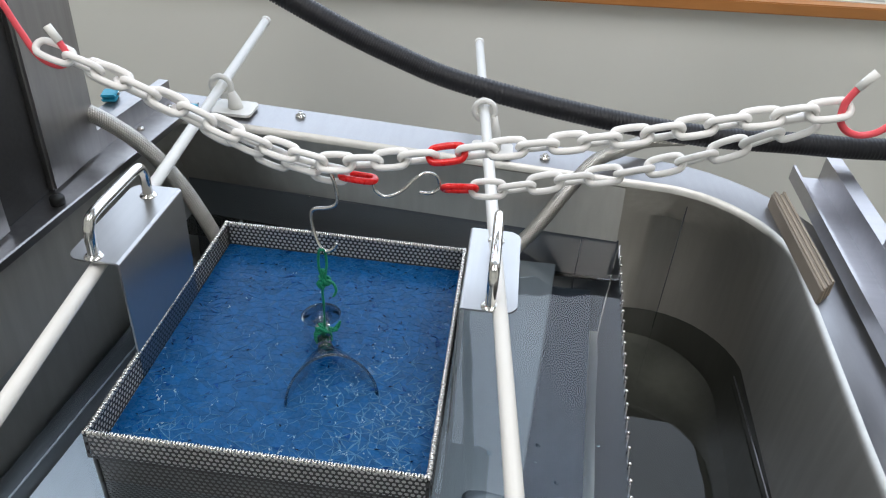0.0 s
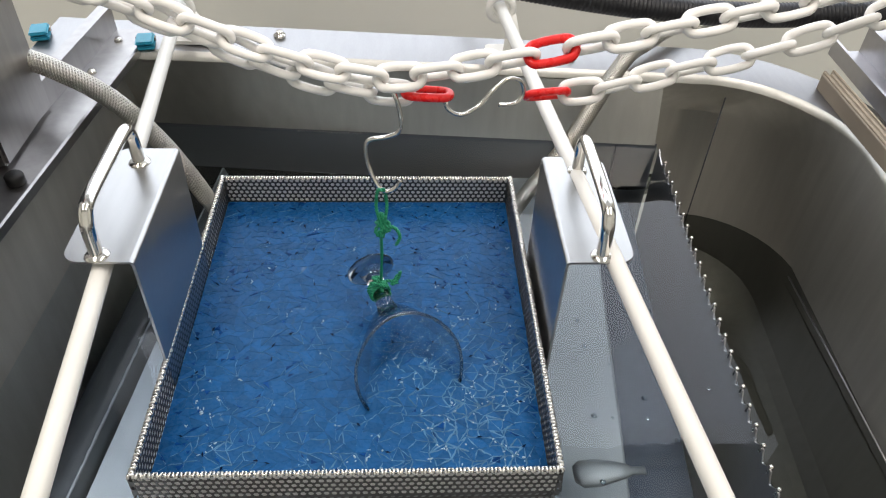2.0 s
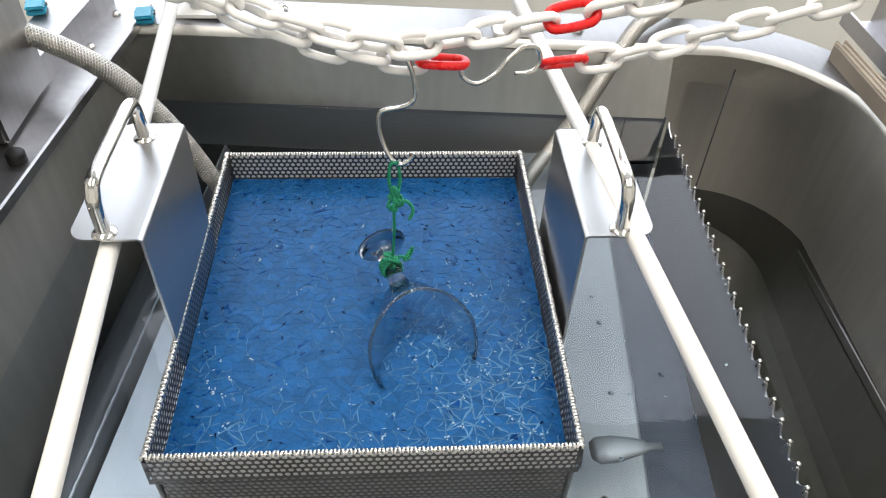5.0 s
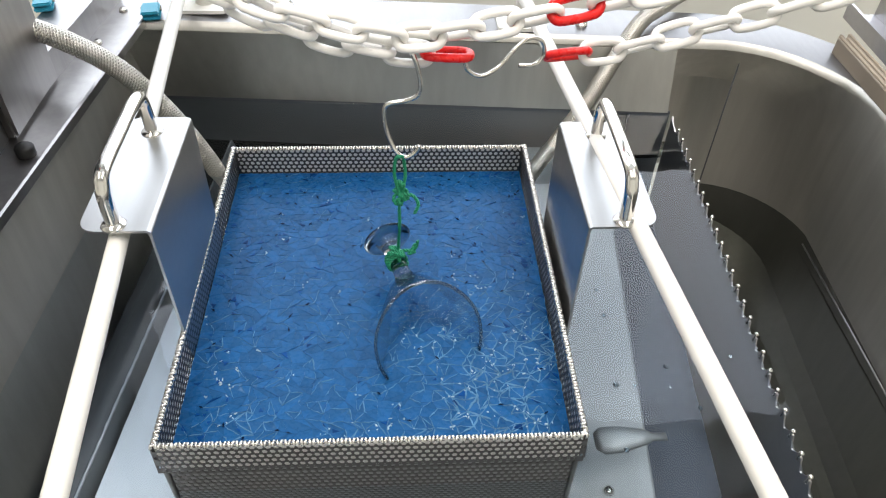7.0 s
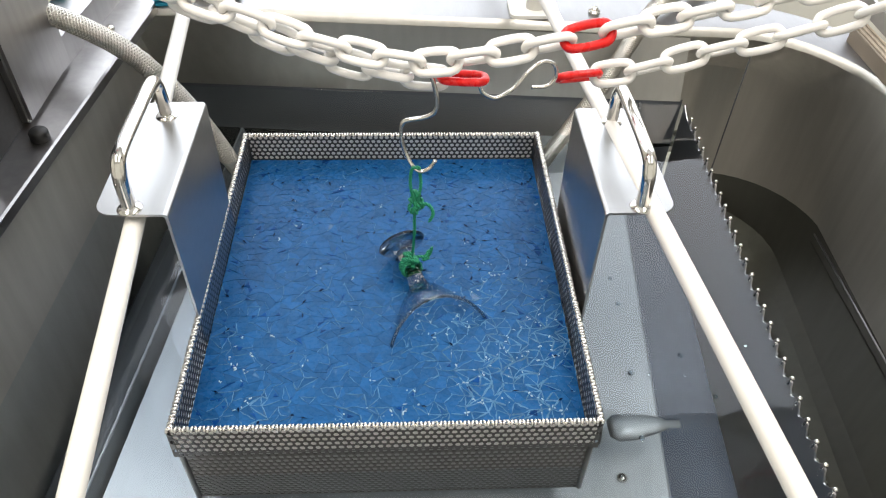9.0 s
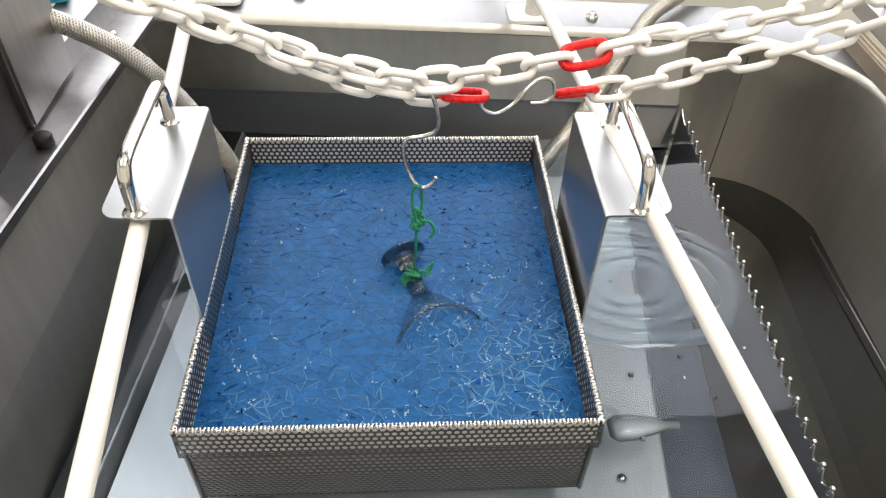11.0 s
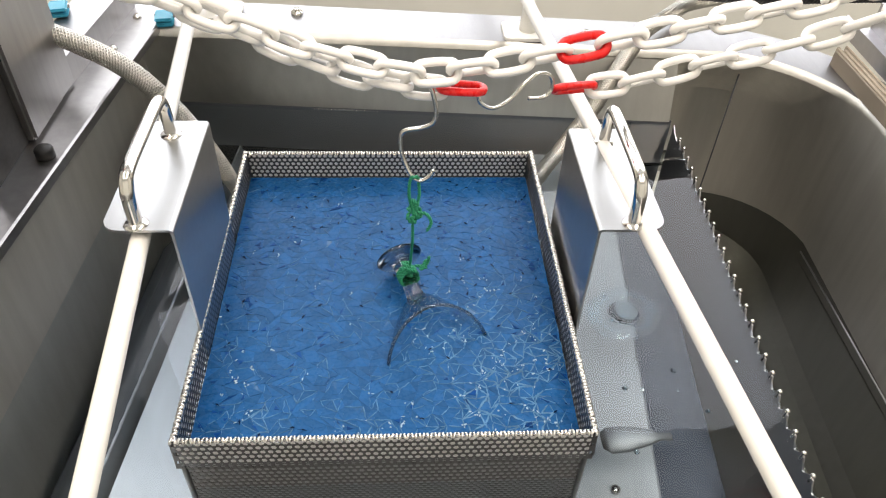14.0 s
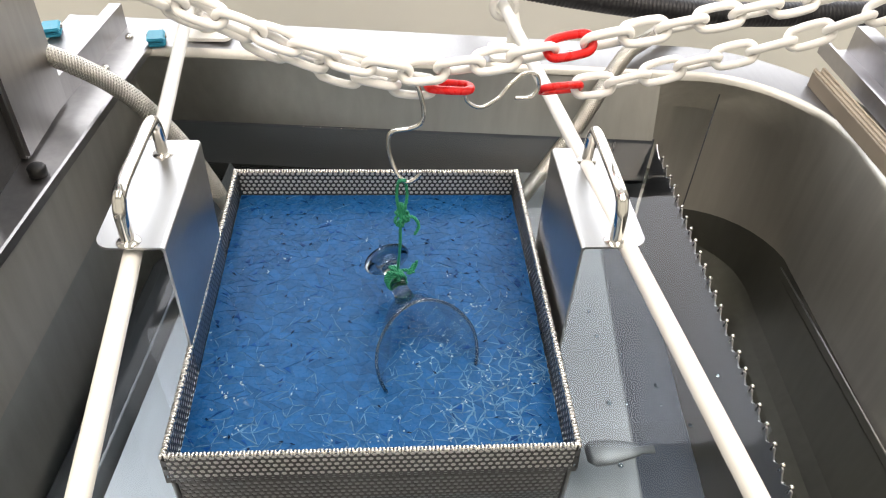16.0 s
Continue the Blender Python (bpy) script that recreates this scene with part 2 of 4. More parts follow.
def wall_with_window():
    """Wall with a wide window opening above the wooden sill."""
    bm = bmesh.new()
    for x0, x1, z0, z1 in ((-2.0, 2.0, FLOOR_Z, 0.17), (-2.0, 2.0, 1.53, 1.6), (-2.0, -0.85, 0.17, 1.53), (1.45, 2.0, 0.17, 1.53)):
        r = bmesh.ops.create_cube(bm, size=1)
        for v in r["verts"]:
            v.co = Vector(((x0 + x1) / 2 + v.co.x * (x1 - x0), 1.11 + v.co.y * 0.10, (z0 + z1) / 2 + v.co.z * (z1 - z0)))
    structure("wall_north", bm, M_WALL, "pale greenish white painted wall below a window", "wall")
    w = thing("window_1", "wide bright window with a white frame", "window", kind="structure")
    for x0, x1, z0, z1 in ((-0.85, 1.45, 0.17, 0.20), (-0.85, 1.45, 1.50, 1.53), (-0.85, -0.82, 0.20, 1.50), (1.42, 1.45, 0.20, 1.50)):
        part("window_frame", box_bm(x0, x1, 1.075, 1.10, z0, z1, 0.002), M_CEIL, w, smooth=False)
    sky = bpy.data.materials.new("daylight_backdrop")
    sky.use_nodes = True
    b = sky.node_tree.nodes["Principled BSDF"]
    b.inputs["Emission Color"].default_value, b.inputs["Emission Strength"].default_value = (0.84, 0.92, 1.0, 1), 0.8
    structure("backdrop", box_bm(-2.0, 3.0, 1.6, 1.62, -0.6, 2.2), sky, "plain bright overcast daylight outside the window", "sky")


wall_with_window()
structure("wall_south", box_bm(-2.1, 2.1, -2.0, -1.9, FLOOR_Z, 1.6), M_WALL, "pale painted wall behind the tank", "wall")
structure("wall_east", box_bm(2.0, 2.1, -1.9, 1.2, FLOOR_Z, 1.6), M_WALL, "pale painted side wall", "wall")
structure("wall_west", box_bm(-2.1, -2.0, -1.9, 1.2, FLOOR_Z, 1.6), M_WALL, "pale painted side wall", "wall")


def wall_ledge():
    """Varnished board along the wall, slightly out of level as the clip shows it."""
    bm = box_bm(-0.6, 1.9, 1.025, 1.059, 0.0, 0.022, 0.002)
    for v in bm.verts:
        v.co.z += 0.128 + 0.035 * (v.co.x - 0.26)
    structure("trim", bm, M_TRIM, "orange brown varnished wooden trim on the wall", "trim")


wall_ledge()


# ---- tank ----
SKEW = 0.09


def rim_z(x):
    return 0.047 - 0.072 * x


def tank_outline(offset, n=10, back=0.0):
    """The outer tank's inner edge seen from above, grown by offset: (x, y)."""
    xl, xr, yf, r = -0.295 - offset, 0.568 + offset, -0.50 - offset, 0.14 + offset
    def yb(x):
        return 0.512 + SKEW * 0.6 * x + offset + back
    pts = [(xl - 0.05, yf), (xl, yb(xl))]
    cx, cy = xr - r, yb(xr) - r
    for k in range(n + 1):
        a = math.pi / 2 * (1 - k / n)
        pts.append((cx + r * math.cos(a), cy + r * math.sin(a)))
    pts += [(xr - 0.02, 0.10), (xr - 0.05, yf)]
    return pts


def outer_tank():
    t = thing("cleaning_tank", "large rectangular stainless steel tank with rounded corner", "tank", kind="structure")
    inner, lip, out = tank_outline(0.0), tank_outline(0.006), tank_outline(0.075)
    bm = bmesh.new()
    def ring(pts, dz, flat=None):
        return [bm.verts.new((x, y, (rim_z(x) + dz) if flat is None else flat)) for x, y in pts]
    wall = tank_outline(0.0, back=0.075)
    rows = [ring(tank_outline(-0.02), 0, -0.42), ring(wall, 0, -0.40), ring(wall, 0, -0.075), ring(inner, -0.010), ring(tank_outline(0.002), -0.003), ring(lip, 0.0)]
    for a, b in zip(rows, rows[1:]):
        for k in range(len(a)):
            k2 = (k + 1) % len(a)
            bm.faces.new((a[k], a[k2], b[k2], b[k]))
    bm.faces.new(rows[0])
    bmesh.ops.recalc_face_normals(bm, faces=bm.faces[:])
    for f in bm.faces:
        f.normal_flip()
    sharp(part("basin", bm, M_TANK, t, "grey brushed steel basin walls"), 40)
    bm = bmesh.new()
    def ring2(pts, dz):
        return [bm.verts.new((x, y, rim_z(x) + dz)) for x, y in pts]
    rows = [ring2(lip, 0.0), ring2(out, 0.0), ring2(tank_outline(0.078), -0.004), ring2(tank_outline(0.078), -0.035)]
    rows.append([bm.verts.new((x, y, FLOOR_Z)) for x, y in tank_outline(0.07)])
    for a, b in zip(rows, rows[1:]):
        for k in range(len(a)):
            k2 = (k + 1) % len(a)
            bm.faces.new((a[k], a[k2], b[k2], b[k]))
    bmesh.ops.recalc_face_normals(bm, faces=bm.faces[:])
    sharp(part("flange", bm, M_RIM, t, "bright folded steel flange round the basin"), 40)
    part("fold", tube_bm([(0.5485, 0.40, -0.198), (0.546, 0.25, -0.198), (0.541, 0.0, -0.198)], 0.0011, 8), M_RIM, t, "bright fold line low on the side wall")
    # upright weld seam on the rear wall
    part("seam", box_bm(0.4660, 0.4669, 0.563, 0.5655, -0.30, 0.0), M_TRAY, t)
    return t


outer_tank()

IN_L, IN_F = -0.335, -0.46


def weir_x(y):
    return 0.339 + 0.061 * y


def weir_y(x):
    return 0.537 - 0.072 * x


def inner_tank():
    t = thing("overflow_weir_tank", "submerged inner steel tank with toothed overflow edge", "tank", kind="structure")
    # right wall with notched top
    y0, y1, pitch = -0.44, 0.500, 0.0205
    bm = bmesh.new()
    prof = [(y0, -0.40)]
    y = y0
    while y < y1 - pitch:
        prof += [(y, -0.064), (y + pitch * 0.28, -0.064), (y + pitch * 0.64, -0.076), (y + pitch * 0.72, -0.076)]
        y += pitch
    prof += [(y1, -0.064), (y1, -0.40)]
    bm.faces.new([bm.verts.new((weir_x(a) - 0.0008, a, z)) for a, z in prof])
    bm.faces.ensure_lookup_table()
    r = bmesh.ops.extrude_face_region(bm, geom=bm.faces[:])
    for v in r["geom"]:
        if isinstance(v, bmesh.types.BMVert):
            v.co.x += 0.0016
    bmesh.ops.recalc_face_normals(bm, faces=bm.faces[:])
    part("toothed_edge", bm, M_STEEL, t, "saw-toothed steel overflow edge", smooth=False)
    bead = finish(lathe_bm([(0, 0.0056), (0.0016, 0.005), (0.0024, 0.0036), (0.0018, 0.002), (0.0013, 0.0), (0.0016, -0.003), (0.0022, -0.0055), (0.0012, -0.0075), (0, -0.008)], 8), "tooth_tip", M_POLISHED)
    y = y0
    while y < y1 - pitch:
        ob = new("tooth_tip", bead)
        ob.parent, ob.location = t, (weir_x(y), y + pitch * 0.14, -0.0645)
        y += pitch
    # tiny polished beads added for the dotted glints along the rear edge
    for k in range(16):
        ob = new("tooth_tip", bead)
        ob.parent, ob.location = t, (-0.10 + 0.0055 * k, weir_y(-0.10 + 0.0055 * k) - 0.001, -0.0685)
        ob.scale = (0.45, 0.45, 0.3)
    # rear wall
    bm = bmesh.new()
    vs = [bm.verts.new(c) for c in ((IN_L, weir_y(IN_L), -0.40), (0.369, weir_y(0.369), -0.40), (0.369, weir_y(0.369), -0.064), (IN_L, weir_y(IN_L), -0.064))]
    f = bm.faces.new(vs)
    r = bmesh.ops.extrude_face_region(bm, geom=[f])
    for v in r["geom"]:
        if isinstance(v, bmesh.types.BMVert):
            v.co.y += 0.0016
    bmesh.ops.recalc_face_normals(bm, faces=bm.faces[:])
    part("rear_sheet", bm, M_TRAY, t, smooth=False)
    bm = bmesh.new()
    xs = [-0.335 + 0.0701 * k for k in range(11)]
    top = [bm.verts.new((x, 0.5125 + SKEW * 0.6 * x, rim_z(x) - 0.009)) for x in xs]
    low = [bm.verts.new((x, weir_y(x) - 0.0005, -0.0655)) for x in xs]
    for k in range(10):
        bm.faces.new((low[k], low[k + 1], top[k + 1], top[k]))
    part("rear_apron", bm, M_TANK, t, "grey steel rear apron")
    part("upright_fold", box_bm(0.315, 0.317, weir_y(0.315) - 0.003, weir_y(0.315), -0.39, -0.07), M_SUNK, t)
    # support tray below the basket
    prof = [(-0.245, -0.128), (-0.243, -0.128), (-0.238, -0.157), (0.232, -0.157), (0.234, -0.158), (0.234, -0.175), (0.232, -0.175), (0.231, -0.160), (-0.241, -0.160)]
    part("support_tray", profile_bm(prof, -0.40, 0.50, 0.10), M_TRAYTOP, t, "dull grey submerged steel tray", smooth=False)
    for x, y in ((0.196, 0.02), (0.20, -0.10)):
        part("bolt", lathe_bm([(0, 0.005), (0.003, 0.005), (0.0045, 0.003), (0.0045, 0), (0, 0)], 10), M_POLISHED, t).location = (x, y, -0.157)
    sheet = profile_bm([(-0.330, -0.330), (-0.305, -0.215), (-0.280, -0.168), (-0.247, -0.152), (-0.247, -0.155), (-0.282, -0.172), (-0.307, -0.219), (-0.330, -0.334)], -0.40, 0.36, 0.10)
    part("side_sheet", sheet, M_TRAY, t, "dull curved submerged side sheet")
    rng = random.Random(12)
    bead = [(-0.2445 + 0.10 * (-0.40 + 0.006 * k) + rng.uniform(-0.0003, 0.0003), -0.40 + 0.006 * k, -0.1270 + rng.uniform(-0.0003, 0.0003)) for k in range(125)]
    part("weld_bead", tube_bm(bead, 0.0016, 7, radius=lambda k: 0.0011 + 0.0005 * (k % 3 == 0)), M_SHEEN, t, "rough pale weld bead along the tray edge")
    # strip added beside the basket; its bright colour is the reflected sheen
    part("sheen_strip", profile_bm([(-0.236, -0.149), (-0.160, -0.149), (-0.160, -0.152), (-0.236, -0.152)], -0.40, 0.24, 0.10), M_SHEEN, t, "submerged steel strip with reflected sheen put into its colour", smooth=False)
    # low sheet added right of the tray, coloured as the depth's shade
    part("inner_floor", profile_bm([(0.195, -0.215), (0.306, -0.215), (0.306, -0.218), (0.195, -0.218)], -0.40, 0.485, 0.07), M_SUNK, t, "submerged floor sheet coloured dark as shaded deep water", smooth=False)
    # spray nozzle
    bm = tube_bm([(0.184, 0.048, -0.105), (0.190, 0.048, -0.104), (0.205, 0.049, -0.103), (0.222, 0.05, -0.102), (0.232, 0.05, -0.102), (0.233, 0.05, -0.102), (0.246, 0.05, -0.102)], 0.01, 14,
                 radius=lambda i: (0.008, 0.013, 0.013, 0.009, 0.006, 0.004, 0.004)[i])
    for v in bm.verts:
        v.co.z = -0.103 + (v.co.z + 0.103) * 0.45
    part("nozzle", bm, M_TRAYTOP, t, "flattened steel spray nozzle under water")
    return t


inner_tank()


def water_sheet(name, outline, z, label, mat):
    bm = bmesh.new()
    bm.faces.new([bm.verts.new((x, y, z)) for x, y in outline])
    bmesh.ops.recalc_face_normals(bm, faces=bm.faces[:])
    if bm.faces[:][0].normal.z < 0:
        bmesh.ops.reverse_faces(bm, faces=bm.faces[:])
    ob = structure(name, bm, mat, label, "water")
    ob.visible_shadow = False
    return ob


water_sheet("water", [(IN_L - 0.008, IN_F), (weir_x(IN_F), IN_F), (weir_x(0.50), weir_y(0.369)), (IN_L - 0.008, weir_y(IN_L))], WATER_Z, "clear still tank water reflecting the wall", M_WATER)
tr = [(weir_x(IN_F) + 0.002, IN_F), (weir_x(0.5) + 0.002, 0.505), (IN_L, weir_y(IN_L) + 0.003)] + [p for p in tank_outline(-0.001)[1:]]
water_sheet("water_trough", tr, TROUGH_Z, "dark low water in the overflow trough", M_TROUGHWATER)


# ---- perforated basket ----
def perforated(width, height, pitch=0.0056, hole=0.00228, thick=0.0004):
    """Sheet in local x and z (z from 0 down), with staggered six-sided holes."""
    rows = int(height / (pitch * 0.866))
    cols = int(width / pitch)
    px, pz = width / cols, height / rows
    verts, faces = [], []
    def add(p):
        verts.append(p)
        return len(verts) - 1
    for r in range(rows):
        for c in range(cols + (r % 2)):
            x0 = c * px - (px / 2 if r % 2 else 0)
            x1 = x0 + px
            x0, x1 = max(0.0, x0), min(width, x1)
            if x1 - x0 < px * 0.9:
                quad = [(x0, -r * pz), (x1, -r * pz), (x1, -(r + 1) * pz), (x0, -(r + 1) * pz)]
                for y, order in ((0, 1), (thick, -1)):
                    ids = [add((a, y, b)) for a, b in quad]
                    faces.append(ids[::order])
                continue
            cx, cz = (x0 + x1) / 2, -(r + 0.5) * pz
            outer = [(x1, cz), (x1, cz + pz / 2), (x0, cz + pz / 2), (x0, cz), (x0, cz - pz / 2), (x1, cz - pz / 2)]
            inner = [(cx + hole * math.cos(a), cz + hole * math.sin(a)) for a in (0, math.pi / 3, 2 * math.pi / 3, math.pi, 4 * math.pi / 3, 5 * math.pi / 3)]
            fo = [add((a, 0, b)) for a, b in outer]
            fi = [add((a, 0, b)) for a, b in inner]
            bo = [add((a, thick, b)) for a, b in outer]
            bi = [add((a, thick, b)) for a, b in inner]
            for k in range(6):
                k2 = (k + 1) % 6
                faces.append((fo[k], fi[k], fi[k2], fo[k2]))
                faces.append((bo[k], bo[k2], bi[k2], bi[k]))
                faces.append((fi[k], bi[k], bi[k2], fi[k2]))
    me = bpy.data.meshes.new("perforated_sheet")
    me.from_pydata(verts, [], faces)
    me.materials.append(M_MESH)
    return me


def binding(width, pitch=0.0028, seed=1):
    """Narrow bridges between cut holes, bent over the top edge, one hoop after another, leaning to and fro."""
    rng = random.Random(seed)
    n = int(width / pitch)
    verts, faces = [], []
    for i in range(n):
        x = (i + 0.5) * width / n
        lean = (0.0004 if i % 2 else -0.0004) + rng.uniform(-0.0002, 0.0002)
        rise = 0.0002 if i % 2 else 0.0
        base = len(verts)
        for k in range(6):
            a = math.pi * k / 5
            c = Vector((x + lean * math.cos(a), -0.0011 - 0.0019 * math.cos(a), -0.0006 + (0.0021 + rise) * math.sin(a)))
            out = Vector((0, -math.cos(a), math.sin(a)))
            for u in range(5):
                w = 2 * math.pi * u / 5
                verts.append(c + Vector((0.00122 * math.cos(w), 0, 0)) + out * 0.00100 * math.sin(w))
        for k in range(5):
            for u in range(5):
                u2 = (u + 1) % 5
                faces.append((base + 5 * k + u, base + 5 * k + u2, base + 5 * k + 5 + u2, base + 5 * k + 5 + u))
    me = bpy.data.meshes.new("edge_binding")
    me.from_pydata(verts, [], faces)
    me.materials.append(M_EDGE)
    me.polygons.foreach_set("use_smooth", [True] * len(me.polygons))
    return me


def basket():
    t = thing("wire_basket", "square perforated stainless steel basket holding blue chips", "basket")
    W, D, Hh = 0.302, 0.347, 0.115
    def put(me, name, x, y, z, rz, label="", rx=0):
        ob = new(name, me)
        ob.parent = t
        ob.matrix_local = pose(x, y, z, 0, 0, rz) @ pose(0, 0, 0, rx, 0, 0)
        if label:
            tagged(ob, label)
    long_me, side_me = perforated(W, Hh), perforated(D, Hh)
    put(long_me, "front_panel", -W / 2, 0.0, 0, 0)
    put(long_me, "back_panel", -W / 2, D - 0.001, 0, 0)
    put(side_me, "side_panel", W / 2, 0.0, 0, 90)
    put(side_me, "side_panel", -W / 2 + 0.001, 0.0, 0, 90)
    # the top is folded over outwards into a second layer
    band_l, band_s = perforated(W + 0.006, 0.030), perforated(D + 0.006, 0.030)
    put(band_l, "rim_band", -W / 2 - 0.003, -0.0030, 0, 0, "folded outer rim band", -4)
    put(band_l, "rim_band", W / 2 + 0.003, D + 0.0020, 0, 180, "", -4)
    put(band_s, "rim_band", W / 2 + 0.0030, -0.003, 0, 90, "", -4)
    put(band_s, "rim_band", -W / 2 - 0.0020, D + 0.003, 0, -90, "", -4)
    edge_l, edge_s = binding(W + 0.006), binding(D + 0.006, seed=2)
    put(edge_l, "edge_binding", -W / 2 - 0.003, -0.0003, 0, 0, "bright bent metal bridges along the top edge")
    put(edge_l, "edge_binding", W / 2 + 0.003, D - 0.0007, 0, 180)
    put(edge_s, "edge_binding", W / 2 + 0.0003, -0.003, 0, 90)
    put(edge_s, "edge_binding", -W / 2 + 0.0007, D + 0.003, 0, -90)
    # white backing added in the fold, so that the holes show as bright dots
    for x0, x1, y0, y1 in ((-W / 2, W / 2, -0.0022, -0.0010), (-W / 2, W / 2, D + 0.0002, D + 0.0014), (W / 2 + 0.0010, W / 2 + 0.0022, 0, D), (-W / 2 - 0.0014, -W / 2 - 0.0002, 0, D)):
        part("rim_strip", box_bm(x0, x1, y0, y1, -0.030, -0.0008), M_STRIP, t, "bright solid strip added inside the rim fold to brighten its holes", smooth=False)
    # grey backing added lower down for dimmer dots in the front holes
    part("liner", box_bm(-W / 2 + 0.002, W / 2 - 0.002, 0.0012, 0.0018, -Hh, -0.032), M_LINER, t, "plain grey liner added behind the front panel to lighten its holes", smooth=False)
    part("bottom", box_bm(-W / 2, W / 2, 0, D, -Hh - 0.001, -Hh), M_MESH, t, smooth=False)
    for x, y in ((-W / 2, 0), (W / 2, 0), (-W / 2, D), (W / 2, D)):
        part("corner_post", tube_bm([(x, y, 0.001), (x, y, -0.03), (x, y, -Hh)], 0.0022, 8), M_MESH, t)
    return t


basket()


# ---- blue chips ----
def chip_mesh(tri, z, tilt, thick):
    """A three-sided chip, in local space about its middle."""
    c = sum((Vector((*p, 0)) for p in tri), Vector()) / 3
    top = [Vector((*p, 0)) - c for p in tri]
    m = tilt
    vs = [m @ (p * 0.99) for p in top] + [m @ (p * 1.0 - Vector((0, 0, thick * 0.35))) for p in top] + [m @ (p * 0.7 - Vector((0, 0, thick))) for p in top]
    fs = [(0, 1, 2), (8, 7, 6)]
    for k in range(3):
        k2 = (k + 1) % 3
        fs += [(k, k + 3, k2 + 3, k2), (k + 3, k + 6, k2 + 6, k2 + 3)]
    return c + Vector((0, 0, z)), vs, fs


def media():
    rng = random.Random(4)
    t = thing("plastic_chips", "bed of wet blue triangular plastic chips filling the basket", "chips")
    nx, ny = 34, 41
    x0, x1, y0, y1 = -0.1494, 0.1494, 0.0022, 0.3452
    grid = {}
    for j in range(ny + 1):
        for i in range(nx + 1):
            ex, ey = i in (0, nx), j in (0, ny)
            sx = (x1 - x0) / nx
            sy = (y1 - y0) / ny
            off = 0 if ex else (0.5 * sx if j % 2 else 0)
            grid[i, j] = (x0 + i * sx + off * 0.8 + (0 if ex else rng.uniform(-0.33, 0.33) * sx), y0 + j * sy + (0 if ey else rng.uniform(-0.33, 0.33) * sy))
    tris = []
    for j in range(ny):
        for i in range(nx):
            a, b, c, d = grid[i, j], grid[i + 1, j], grid[i + 1, j + 1], grid[i, j + 1]
            tris += [(a, b, c), (a, c, d)] if rng.random() < 0.5 else [(a, b, d), (b, c, d)]
    verts, faces, dv, df = [], [], [], []
    near = 0
    for tri in tris:
        area = (tri[1][0] - tri[0][0]) * (tri[2][1] - tri[0][1]) - (tri[2][0] - tri[0][0]) * (tri[1][1] - tri[0][1])
        if area < 0:
            tri = tri[::-1]
        z = MEDIA_Z + rng.gauss(0, 0.00008)
        tilt = Euler((rng.gauss(0, 0.017), rng.gauss(0, 0.017), rng.uniform(-0.07, 0.07))).to_matrix()
        at, vs, fs = chip_mesh(tri, z, tilt, 0.0022)
        edge = min(tri[0][0] - x0, x1 - tri[0][0], y1 - tri[0][1])
        if rng.random() < 0.04 + (0.08 if tri[0][1] > 0.20 else 0) + (0.12 if edge < 0.03 else 0):
            n = len(dv)
            size, shift = rng.uniform(0.2, 0.62), Vector((rng.gauss(0, 0.002), rng.gauss(0, 0.002), 0.0004))
            dv += [v * size + at + shift for v in vs]
            df += [tuple(k + n for k in f) for f in fs]
        if near < 300 and at.y < 0.048 and abs(at.x) < 0.14:
            me = bpy.data.meshes.new("chip")
            me.from_pydata(vs, [], fs)
            me.materials.append(M_CHIP)
            ob = new("chip", me)
            ob.parent, ob.location = t, at
            near += 1
        else:
            n = len(verts)
            verts += [v + at for v in vs]
            faces += [tuple(k + n for k in f) for f in fs]
    # menisci along chip edges and water beads, glints put into their pale colour; dark flecks
    mv, mf, fv, ff, bv, bf = [], [], [], [], [], []
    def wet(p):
        """How thickly glinting water is laid between the chips near a place, 0 to 1."""
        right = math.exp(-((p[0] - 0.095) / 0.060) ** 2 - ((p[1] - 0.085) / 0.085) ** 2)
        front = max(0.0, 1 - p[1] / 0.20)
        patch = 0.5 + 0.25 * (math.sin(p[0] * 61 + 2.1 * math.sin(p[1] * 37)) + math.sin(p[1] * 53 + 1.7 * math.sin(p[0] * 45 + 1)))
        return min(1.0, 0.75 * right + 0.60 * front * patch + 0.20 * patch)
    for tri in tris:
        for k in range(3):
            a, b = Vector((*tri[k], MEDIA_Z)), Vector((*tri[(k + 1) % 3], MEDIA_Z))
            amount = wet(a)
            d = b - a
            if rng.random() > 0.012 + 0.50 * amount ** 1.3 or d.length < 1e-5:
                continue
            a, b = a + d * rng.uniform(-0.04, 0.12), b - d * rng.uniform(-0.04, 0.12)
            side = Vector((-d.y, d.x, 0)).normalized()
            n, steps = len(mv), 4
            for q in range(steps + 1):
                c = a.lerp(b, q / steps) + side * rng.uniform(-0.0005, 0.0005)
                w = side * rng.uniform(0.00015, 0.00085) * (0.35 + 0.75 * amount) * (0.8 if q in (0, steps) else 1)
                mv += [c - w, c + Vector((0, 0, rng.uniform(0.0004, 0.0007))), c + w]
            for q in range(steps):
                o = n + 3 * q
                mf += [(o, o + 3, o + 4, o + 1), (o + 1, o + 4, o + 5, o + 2)]
